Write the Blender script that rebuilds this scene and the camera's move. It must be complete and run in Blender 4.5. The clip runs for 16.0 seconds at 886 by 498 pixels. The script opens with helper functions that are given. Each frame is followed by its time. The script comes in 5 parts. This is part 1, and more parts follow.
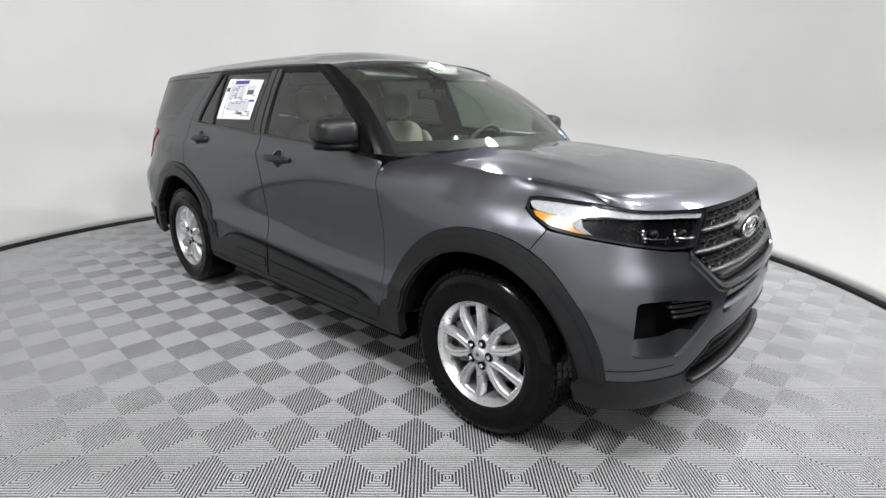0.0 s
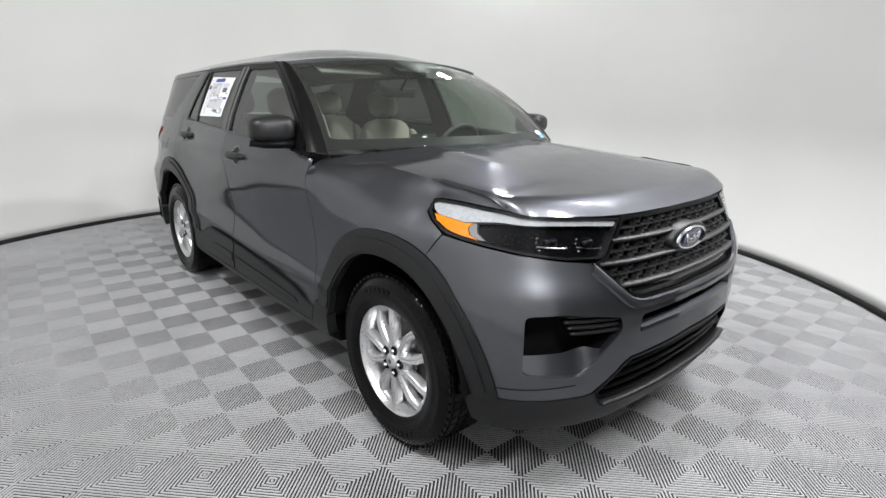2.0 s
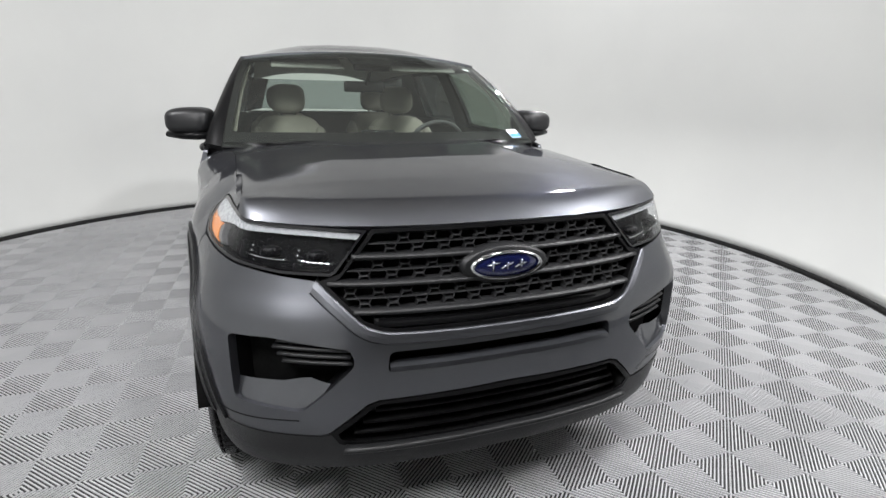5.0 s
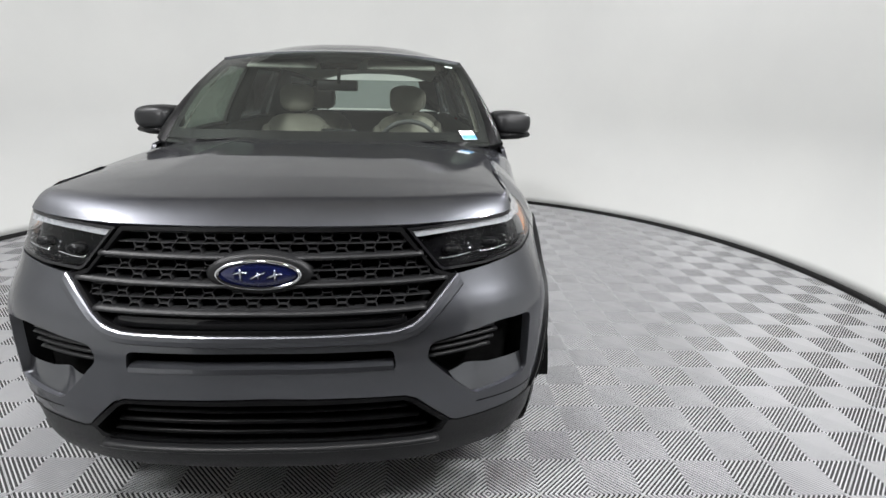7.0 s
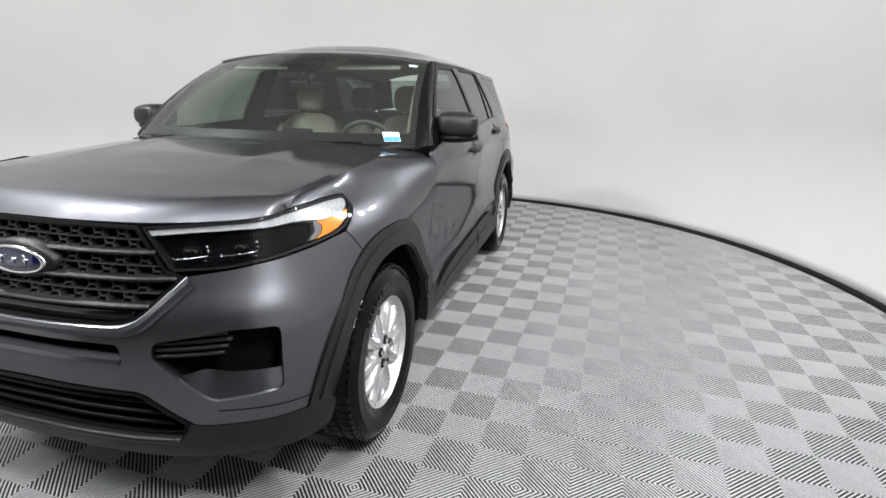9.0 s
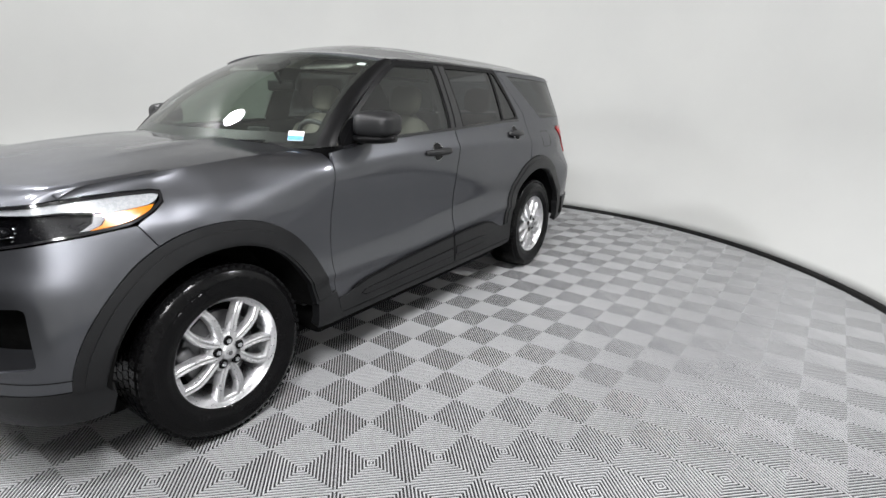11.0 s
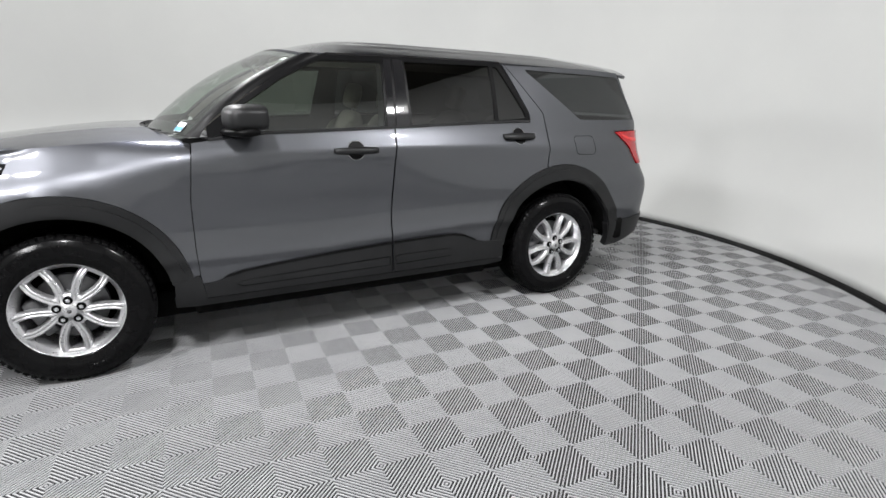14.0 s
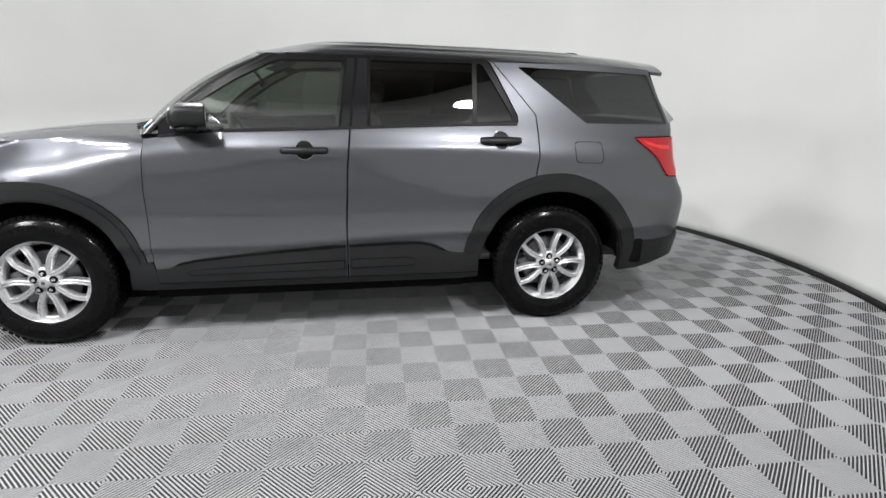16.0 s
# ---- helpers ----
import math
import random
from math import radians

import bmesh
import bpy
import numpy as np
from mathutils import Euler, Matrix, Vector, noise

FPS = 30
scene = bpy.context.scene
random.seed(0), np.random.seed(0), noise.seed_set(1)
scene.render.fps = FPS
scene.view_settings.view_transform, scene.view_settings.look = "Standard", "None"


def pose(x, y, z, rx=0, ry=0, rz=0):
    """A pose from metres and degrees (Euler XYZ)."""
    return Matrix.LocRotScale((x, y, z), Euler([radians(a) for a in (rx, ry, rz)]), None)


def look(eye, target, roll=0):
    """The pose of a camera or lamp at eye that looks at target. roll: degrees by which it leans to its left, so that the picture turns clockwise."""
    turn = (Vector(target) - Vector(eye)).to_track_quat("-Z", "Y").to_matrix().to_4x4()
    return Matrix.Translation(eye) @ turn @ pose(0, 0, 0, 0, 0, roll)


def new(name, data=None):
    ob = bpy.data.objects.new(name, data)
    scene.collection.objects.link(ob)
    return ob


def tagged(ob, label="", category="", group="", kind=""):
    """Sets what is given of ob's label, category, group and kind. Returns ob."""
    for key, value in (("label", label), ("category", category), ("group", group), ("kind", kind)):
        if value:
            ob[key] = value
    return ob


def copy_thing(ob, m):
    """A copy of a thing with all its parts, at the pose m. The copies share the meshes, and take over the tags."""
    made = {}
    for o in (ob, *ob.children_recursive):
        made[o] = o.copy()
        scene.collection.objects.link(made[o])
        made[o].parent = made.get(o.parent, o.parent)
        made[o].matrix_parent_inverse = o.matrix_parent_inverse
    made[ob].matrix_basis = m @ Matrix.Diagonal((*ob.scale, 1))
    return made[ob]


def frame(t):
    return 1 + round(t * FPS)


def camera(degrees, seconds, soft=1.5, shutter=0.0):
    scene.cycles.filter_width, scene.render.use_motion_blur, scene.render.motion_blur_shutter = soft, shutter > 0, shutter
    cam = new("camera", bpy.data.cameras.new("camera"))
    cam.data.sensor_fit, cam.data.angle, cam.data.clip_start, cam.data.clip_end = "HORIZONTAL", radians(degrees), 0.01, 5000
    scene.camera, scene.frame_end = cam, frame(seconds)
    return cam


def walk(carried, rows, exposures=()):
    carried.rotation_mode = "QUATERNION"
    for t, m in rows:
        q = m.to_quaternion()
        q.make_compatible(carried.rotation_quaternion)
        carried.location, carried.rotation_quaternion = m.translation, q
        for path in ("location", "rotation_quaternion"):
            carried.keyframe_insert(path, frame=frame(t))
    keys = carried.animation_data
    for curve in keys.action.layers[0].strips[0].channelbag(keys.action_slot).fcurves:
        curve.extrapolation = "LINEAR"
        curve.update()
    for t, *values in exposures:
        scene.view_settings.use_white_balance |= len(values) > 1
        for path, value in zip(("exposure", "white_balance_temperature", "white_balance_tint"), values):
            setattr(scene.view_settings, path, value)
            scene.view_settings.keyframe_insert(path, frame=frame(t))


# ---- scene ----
cam = camera(80.78, 16.0)
PATH = [
    (0.0, 2.802, -2.604, 1.470, 74.24, -0.78, 42.17),
    (0.5, 2.880, -2.509, 1.469, 74.21, -0.80, 43.12),
    (1.0, 2.969, -2.394, 1.468, 74.17, -0.83, 44.53),
    (1.5, 3.068, -2.258, 1.469, 74.14, -0.87, 46.49),
    (2.0, 3.174, -2.098, 1.469, 74.10, -0.91, 48.93),
    (2.5, 3.284, -1.909, 1.469, 74.06, -0.92, 51.81),
    (3.0, 3.386, -1.709, 1.468, 74.02, -0.92, 54.96),
    (3.5, 3.483, -1.492, 1.467, 73.97, -0.90, 58.34),
    (4.0, 3.567, -1.259, 1.463, 73.94, -0.90, 61.90),
    (4.5, 3.635, -1.004, 1.457, 73.93, -0.93, 65.78),
    (5.0, 3.688, -0.729, 1.451, 73.93, -0.96, 69.88),
    (5.5, 3.726, -0.441, 1.447, 73.92, -1.00, 74.13),
    (6.0, 3.750, -0.146, 1.448, 73.88, -1.02, 78.44),
    (6.5, 3.757, 0.151, 1.451, 73.82, -1.03, 82.76),
    (7.0, 3.743, 0.448, 1.456, 73.77, -1.04, 87.08),
    (7.5, 3.706, 0.753, 1.460, 73.73, -1.04, 91.51),
    (8.0, 3.646, 1.064, 1.462, 73.67, -1.02, 96.02),
    (8.5, 3.563, 1.376, 1.465, 73.62, -0.99, 100.64),
    (9.0, 3.446, 1.701, 1.470, 73.59, -0.95, 105.55),
    (9.5, 3.297, 2.009, 1.472, 73.58, -0.93, 110.38),
    (10.0, 3.116, 2.296, 1.471, 73.60, -0.92, 115.08),
    (10.5, 2.909, 2.566, 1.469, 73.64, -0.92, 119.75),
    (11.0, 2.679, 2.820, 1.465, 73.66, -0.93, 124.44),
    (11.5, 2.428, 3.061, 1.462, 73.65, -0.93, 129.24),
    (12.0, 2.159, 3.284, 1.459, 73.62, -0.93, 134.13),
    (12.5, 1.871, 3.482, 1.457, 73.60, -0.94, 139.03),
    (13.0, 1.567, 3.650, 1.455, 73.58, -0.97, 143.91),
    (13.5, 1.253, 3.789, 1.452, 73.58, -1.01, 148.66),
    (14.0, 0.954, 3.889, 1.450, 73.57, -1.05, 153.16),
    (14.5, 0.663, 3.960, 1.449, 73.57, -1.06, 157.48),
    (15.0, 0.365, 4.012, 1.449, 73.58, -1.07, 161.73),
    (15.5, 0.065, 4.042, 1.448, 73.57, -1.05, 165.98),
    (16.0, -0.234, 4.049, 1.450, 73.59, -1.04, 170.24),
]
from mathutils.geometry import delaunay_2d_cdt

EXPOSURES = [(0.0, -0.04), (3.0, -0.10), (9.0, -0.08), (13.0, -0.10), (16.0, -0.02)]
LAMP_POWER, LAMP_COLOUR = 190, (1.0, 0.995, 1.01)


walk(cam, [(t, pose(x, y, z, rx, ry, rz)) for t, x, y, z, rx, ry, rz in PATH], exposures=EXPOSURES)

# ---------------------------------------------------------------- world and light
TURN = Vector((-0.28, 0.025, 0.0))  # middle of the round booth
world = bpy.data.worlds.new("world")
scene.world = world
world.use_nodes = True
world.node_tree.nodes["Background"].inputs[0].default_value = (0.9, 0.95, 1.0, 1)
world.node_tree.nodes["Background"].inputs[1].default_value = 0.02


def area_lamp(name, place, target, size, power, colour=(1, 1, 1), shape="DISK", size_y=None, spread=150):
    data = bpy.data.lights.new(name, "AREA")
    data.shape, data.size, data.energy, data.color = shape, size, power, colour
    data.spread = radians(spread)
    if size_y:
        data.size_y = size_y
    ob = new(name, data)
    ob.matrix_world = look(place, target)
    return ob


# ---------------------------------------------------------------- materials
def node_material(name):
    m = bpy.data.materials.new(name)
    m.use_nodes = True
    nt = m.node_tree
    return m, nt, nt.nodes["Principled BSDF"]


def link(nt, a, b):
    nt.links.new(a, b)


def noise_node(nt, scale, detail=4, rough=0.55):
    co = nt.nodes.new("ShaderNodeTexCoord")
    n = nt.nodes.new("ShaderNodeTexNoise")
    n.inputs["Scale"].default_value, n.inputs["Detail"].default_value, n.inputs["Roughness"].default_value = scale, detail, rough
    link(nt, co.outputs["Object"], n.inputs["Vector"])
    return n.outputs["Fac"]


def remap(nt, value, lo, hi, a=0.3, b=0.7):
    n = nt.nodes.new("ShaderNodeMapRange")
    n.inputs["From Min"].default_value, n.inputs["From Max"].default_value = a, b
    n.inputs["To Min"].default_value, n.inputs["To Max"].default_value = lo, hi
    link(nt, value, n.inputs["Value"])
    return n.outputs["Result"]


def two_tone(nt, value, c1, c2, a=0.3, b=0.7):
    n = nt.nodes.new("ShaderNodeMix")
    n.data_type = "RGBA"
    link(nt, remap(nt, value, 0, 1, a, b), n.inputs["Factor"])
    n.inputs["A"].default_value, n.inputs["B"].default_value = (*c1, 1), (*c2, 1)
    return n.outputs["Result"]


def surface(name, c1, c2, scale=6, rough=(0.4, 0.5), metal=0.0, bump=0.0, bump_scale=200, coat=0.0, fine=80, spec=0.5):
    """Plain painted, moulded or cast surface: two tones at a coarse scale, roughness varied at a fine one."""
    m, nt, b = node_material(name)
    link(nt, two_tone(nt, noise_node(nt, scale), c1, c2), b.inputs["Base Color"])
    link(nt, remap(nt, noise_node(nt, fine, 3), rough[0], rough[1]), b.inputs["Roughness"])
    b.inputs["Metallic"].default_value = metal
    b.inputs["Specular IOR Level"].default_value = spec
    if coat:
        b.inputs["Coat Weight"].default_value, b.inputs["Coat Roughness"].default_value = coat, 0.03
    if bump:
        n = nt.nodes.new("ShaderNodeBump")
        n.inputs["Strength"].default_value, n.inputs["Distance"].default_value = bump, 0.002
        link(nt, noise_node(nt, bump_scale, 3), n.inputs["Height"])
        link(nt, n.outputs["Normal"], b.inputs["Normal"])
    return m


def glass(name, tint, gloss=0.04, veil=0.0):
    """Clear or tinted pane: what is behind shows through the tint, with a painted reflection haze and a mirror gloss on
    top.
    """
    m, nt, b = node_material(name)
    out = nt.nodes["Material Output"]
    nt.nodes.remove(b)
    tr = nt.nodes.new("ShaderNodeBsdfTransparent")
    tr.inputs["Color"].default_value = (*tint, 1)
    gl = nt.nodes.new("ShaderNodeBsdfGlossy")
    gl.inputs["Roughness"].default_value = 0.01
    lw = nt.nodes.new("ShaderNodeLayerWeight")
    lw.inputs["Blend"].default_value = 0.5
    pw = nt.nodes.new("ShaderNodeMath")
    pw.operation, pw.inputs[1].default_value = "POWER", 5.0
    link(nt, lw.outputs["Facing"], pw.inputs[0])
    fr = nt.nodes.new("ShaderNodeMapRange")
    fr.inputs["To Min"].default_value, fr.inputs["To Max"].default_value = gloss, 1.0
    link(nt, pw.outputs[0], fr.inputs["Value"])
    mx = nt.nodes.new("ShaderNodeMixShader")
    link(nt, fr.outputs["Result"], mx.inputs["Fac"])
    # pale diffuse layer mixed in to imitate the haze of reflections
    if veil:
        df = nt.nodes.new("ShaderNodeBsdfDiffuse")
        df.inputs["Color"].default_value = (0.72, 0.76, 0.72, 1)
        m2 = nt.nodes.new("ShaderNodeMixShader")
        link(nt, remap(nt, noise_node(nt, 3.0), veil * 0.85, veil * 1.15), m2.inputs["Fac"])
        link(nt, tr.outputs["BSDF"], m2.inputs[1])
        link(nt, df.outputs["BSDF"], m2.inputs[2])
        link(nt, m2.outputs["Shader"], mx.inputs[1])
    else:
        link(nt, tr.outputs["BSDF"], mx.inputs[1])
    link(nt, gl.outputs["BSDF"], mx.inputs[2])
    link(nt, mx.outputs["Shader"], out.inputs["Surface"])
    return m


def car_paint():
    m, nt, b = node_material("grey_metallic_paint")
    link(nt, two_tone(nt, noise_node(nt, 1400, 2), (0.086, 0.0888, 0.0985), (0.131, 0.1348, 0.148)), b.inputs["Base Color"])
    b.inputs["Metallic"].default_value = 0.95
    link(nt, remap(nt, noise_node(nt, 9, 3), 0.36, 0.40), b.inputs["Roughness"])
    b.inputs["Specular Tint"].default_value = (0.20, 0.20, 0.21, 1)
    b.inputs["Coat IOR"].default_value = 1.42
    b.inputs["Coat Weight"].default_value, b.inputs["Coat Roughness"].default_value = 1.0, 0.06
    n = nt.nodes.new("ShaderNodeBump")
    n.inputs["Strength"].default_value, n.inputs["Distance"].default_value = 0.03, 0.001
    link(nt, noise_node(nt, 900, 2), n.inputs["Height"])
    link(nt, n.outputs["Normal"], b.inputs["Normal"])
    return m


PAINT = car_paint()
CLAD = surface("grained_dark_plastic", (0.0078, 0.008, 0.0086), (0.0115, 0.0118, 0.0125), 5, (0.36, 0.46), bump=0.15, bump_scale=900, spec=0.3)
TRIM = surface("black_trim_plastic", (0.003, 0.003, 0.0033), (0.005, 0.005, 0.0053), 8, (0.30, 0.42), spec=0.1)
GLOSSBLACK = surface("gloss_black", (0.008, 0.008, 0.009), (0.011, 0.011, 0.012), 8, (0.05, 0.09))
WELL = surface("wheel_well_felt", (0.003, 0.003, 0.003), (0.006, 0.006, 0.006), 30, (0.8, 0.95), spec=0.06)
TYRE = surface("tyre_rubber", (0.0025, 0.0025, 0.0027), (0.0045, 0.0045, 0.0047), 14, (0.13, 0.22), bump=0.04, bump_scale=300, spec=0.13)
ALLOY = surface("silver_painted_alloy", (0.60, 0.60, 0.61), (0.68, 0.68, 0.69), 9, (0.26, 0.34), metal=0.85)
ALLOYDARK = surface("brake_steel", (0.10, 0.10, 0.105), (0.18, 0.18, 0.185), 12, (0.4, 0.55), metal=0.7)
WALLPAINT = surface("white_wall_paint", (0.53, 0.537, 0.527), (0.565, 0.572, 0.558), 0.7, (0.75, 0.9), bump=0.08, bump_scale=60, spec=0.2)
CEILING = surface("tan_hall_ceiling", (0.27, 0.25, 0.215), (0.34, 0.315, 0.27), 0.9, (0.8, 0.9), spec=0.2)
CEILPAINT = surface("dark_hall_paint", (0.10, 0.098, 0.09), (0.15, 0.147, 0.138), 0.9, (0.8, 0.9), spec=0.2)
BASE = surface("black_rubber_base", (0.006, 0.006, 0.006), (0.013, 0.013, 0.013), 3, (0.5, 0.7), bump=0.3, bump_scale=40, spec=0.2)
MESH = surface("grille_mesh_plastic", (0.016, 0.0162, 0.017), (0.024, 0.0243, 0.025), 20, (0.26, 0.36), spec=0.45)
RIB = surface("grey_pvc_rib", (0.40, 0.404, 0.412), (0.465, 0.469, 0.477), 1.7, (0.42, 0.58), bump=0.05, bump_scale=500, spec=0.2)
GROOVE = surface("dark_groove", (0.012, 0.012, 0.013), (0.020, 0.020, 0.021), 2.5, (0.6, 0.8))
WINDSHIELD = glass("clear_windshield_glass", (0.60, 0.69, 0.62), 0.05, 0.018)
SIDEGLASS = glass("lightly_tinted_side_glass", (0.24, 0.275, 0.245), 0.09, 0.010)
PRIVACY = glass("privacy_tinted_glass", (0.06, 0.064, 0.066), 0.085)


# ---------------------------------------------------------------- mesh helpers
def mesh_object(name, bm, material, parent=None, label="", smooth=True):
    me = bpy.data.meshes.new(name)
    bm.normal_update()
    for f in bm.faces:
        f.smooth = smooth
    bm.to_mesh(me)
    bm.free()
    me.materials.append(material)
    ob = new(name, me)
    if parent:
        ob.parent = parent
    if label:
        tagged(ob, label)
    return ob


def part(name, bm, material, parent, label="", smooth=True):
    return mesh_object(name, bm, material, parent, label, smooth)


def thing(name, label, category, group="", kind="", place=(0, 0, 0)):
    ob = new(name)
    ob.location = place
    return tagged(ob, label, category, group, kind)


def box_bm(size, at=(0, 0, 0), bevel=0.0, m=None, seg=2, bm=None):
    own = bmesh.new()
    bmesh.ops.create_cube(own, size=1)
    bmesh.ops.scale(own, vec=size, verts=own.verts)
    if bevel:
        bmesh.ops.bevel(own, geom=own.edges[:], offset=bevel, segments=seg, affect="EDGES", profile=0.5)
    if m is not None:
        own.transform(m)
    bmesh.ops.translate(own, vec=at, verts=own.verts)
    if bm is None:
        return own
    me = bpy.data.meshes.new("join")
    own.to_mesh(me)
    own.free()
    bm.from_mesh(me)
    bpy.data.meshes.remove(me)
    return bm


def lathe_bm(profile, seg=48, axis="y", bm=None):
    """Spin a list of (radius, along) round the y axis."""
    bm = bm or bmesh.new()
    rings = []
    for rr, aa in profile:
        rings.append([bm.verts.new((rr * math.cos(2 * math.pi * k / seg), aa, rr * math.sin(2 * math.pi * k / seg))) for k in range(seg)])
    for p, q in zip(rings, rings[1:]):
        for k in range(seg):
            bm.faces.new((p[k], p[(k + 1) % seg], q[(k + 1) % seg], q[k]))
    return bm


def grid_bm(fn, nu, nv, bm=None, flip=False):
    """A sheet of quads; fn(u, v) with u and v from 0 to 1."""
    bm = bm or bmesh.new()
    vs = [[bm.verts.new(fn(i / nu, j / nv)) for j in range(nv + 1)] for i in range(nu + 1)]
    for i in range(nu):
        for j in range(nv):
            q = (vs[i][j], vs[i + 1][j], vs[i + 1][j + 1], vs[i][j + 1])
            bm.faces.new(q[::-1] if flip else q)
    return bm


def thicken(bm, depth):
    """Fold the rim of a sheet back by depth, against its normals, with a hard edge."""
    bm.normal_update()
    rim = [e for e in bm.edges if e.is_boundary]
    normals = {v: v.normal.copy() for e in rim for v in e.verts}
    made = bmesh.ops.extrude_edge_only(bm, edges=rim)
    for e in rim:
        e.smooth = False
    far = [v for v in made["geom"] if isinstance(v, bmesh.types.BMVert)]
    near = {}
    for f in (f for f in made["geom"] if isinstance(f, bmesh.types.BMFace)):
        for e in f.edges:
            a, b = e.verts
            if a in normals and b not in normals:
                near[b] = a
            elif b in normals and a not in normals:
                near[a] = b
    for v in far:
        if v in near:
            v.co -= normals[near[v]] * depth
    return bm


def inside(poly, x, y):
    hit, n = False, len(poly)
    j = n - 1
    for i in range(n):
        xi, yi = poly[i]
        xj, yj = poly[j]
        if (yi > y) != (yj > y) and x < (xj - xi) * (y - yi) / (yj - yi) + xi:
            hit = not hit
        j = i
    return hit


def dense(poly, step, closed=True):
    out = []
    n = len(poly)
    for i in range(n if closed else n - 1):
        a, b = Vector(poly[i]), Vector(poly[(i + 1) % n])
        k = max(1, math.ceil((b - a).length / step))
        out += [tuple(a.lerp(b, q / k)) for q in range(k)]
    if not closed:
        out.append(tuple(poly[-1]))
    return out


def curve2(points, n=10, closed=False):
    """A smooth line through the points (Catmull-Rom)."""
    pts = [Vector(p) for p in points]
    out = []
    m = len(pts)
    for i in range(m if closed else m - 1):
        p0 = pts[(i - 1) % m] if closed or i else pts[0] * 2 - pts[1]
        p1, p2 = pts[i % m], pts[(i + 1) % m]
        p3 = pts[(i + 2) % m] if closed or i + 2 < m else pts[-1] * 2 - pts[-2]
        for q in range(n):
            t = q / n
            out.append(tuple(0.5 * (2 * p1 + (p2 - p0) * t + (2 * p0 - 5 * p1 + 4 * p2 - p3) * t * t + (3 * p1 - p0 - 3 * p2 + p3) * t ** 3)))
    if not closed:
        out.append(tuple(pts[-1]))
    return out


def sheet_bm(outline, fn, step=0.03, holes=(), side=1, depth=0.02, grow=0.0):
    """The part of a surface fn(u, v) inside an outline in (u, v), with holes; side -1 mirrors it in y."""
    from_mathutils = delaunay_2d_cdt
    edge_pts = [dense(outline, step * 0.7)] + [dense(h, step * 0.7) for h in holes]
    verts, edges = [], []
    for ring in edge_pts:
        k = len(verts)
        verts += [Vector(p) for p in ring]
        edges += [(k + i, k + (i + 1) % len(ring)) for i in range(len(ring))]
    rim = np.array([tuple(v) for v in verts])
    lo, hi = rim.min(0), rim.max(0)
    for i in range(int((hi[0] - lo[0]) / step) + 1):
        for j in range(int((hi[1] - lo[1]) / step) + 1):
            x, y = lo[0] + (i + 0.5) * step, lo[1] + (j + 0.5) * step
            if inside(edge_pts[0], x, y) and not any(inside(h, x, y) for h in edge_pts[1:]):
                if ((rim - (x, y)) ** 2).sum(1).min() > (0.45 * step) ** 2:
                    verts.append(Vector((x, y)))
    vs, _, faces, _, _, _ = from_mathutils(verts, edges, [], 0, 1e-6)
    bm = bmesh.new()
    made = [bm.verts.new(fn(v.x, v.y)) for v in vs]
    for f in faces:
        cx, cy = sum(vs[k].x for k in f) / 3, sum(vs[k].y for k in f) / 3
        if inside(edge_pts[0], cx, cy) and not any(inside(h, cx, cy) for h in edge_pts[1:]):
            bm.faces.new([made[k] for k in f])
    for v in [v for v in bm.verts if not v.link_faces]:
        bm.verts.remove(v)
    if side < 0:
        for v in bm.verts:
            v.co.y = -v.co.y
        bmesh.ops.reverse_faces(bm, faces=bm.faces[:])
    if depth:
        thicken(bm, depth)
    return bm


# ---------------------------------------------------------------- the booth
R_FLOOR, R_WALL, R_HIGH, H_WALL, H_TOP = 3.90, 3.93, 4.36, 5.2, 6.2


def wall_radius(z):
    """The wall leans out a little from its foot, then stands upright."""
    k = min(max(z / 1.25, 0), 1)
    return R_WALL + (R_HIGH - R_WALL) * (1 - (1 - k) ** 2)


def ring_wall(name, zs, extra, material, label, category, seg=160, thick=0.08, gap=None, radius=None):
    """A round wall from its profile; gap: the stretch of degrees left open."""
    bm = bmesh.new()
    prof = [((radius or wall_radius(z)) + extra, z) for z in zs]
    prof += [(r + thick, z) for r, z in reversed(prof)]
    a0, a1 = (math.radians(gap[1]), math.radians(gap[0] + 360)) if gap else (0, 2 * math.pi)
    n = seg + 1 if gap else seg
    rings = [[bm.verts.new((TURN.x + r * math.cos(a0 + (a1 - a0) * k / seg), TURN.y + r * math.sin(a0 + (a1 - a0) * k / seg), z)) for k in range(n)] for r, z in prof]
    for p, q in zip(rings, rings[1:] + rings[:1]):
        for k in range(seg):
            bm.faces.new((p[(k + 1) % n], p[k], q[k], q[(k + 1) % n]))
    if gap:
        bm.faces.new([r[0] for r in rings])
        bm.faces.new([r[-1] for r in reversed(rings)])
    ob = mesh_object(name, bm, material)
    return tagged(ob, label, category, kind="structure")


DOORWAY = (-14, 24)  # the open side of the booth, in degrees round its middle


def disc_bm(radius, z, seg=160, thick=0.05):
    bm = bmesh.new()
    lo = [bm.verts.new((TURN.x + radius * math.cos(2 * math.pi * k / seg), TURN.y + radius * math.sin(2 * math.pi * k / seg), z - thick)) for k in range(seg)]
    hi = [bm.verts.new((v.co.x, v.co.y, z)) for v in lo]
    bm.faces.new(hi)
    bm.faces.new(lo[::-1])
    for k in range(seg):
        bm.faces.new((lo[k], lo[(k + 1) % seg], hi[(k + 1) % seg], hi[k]))
    return bm


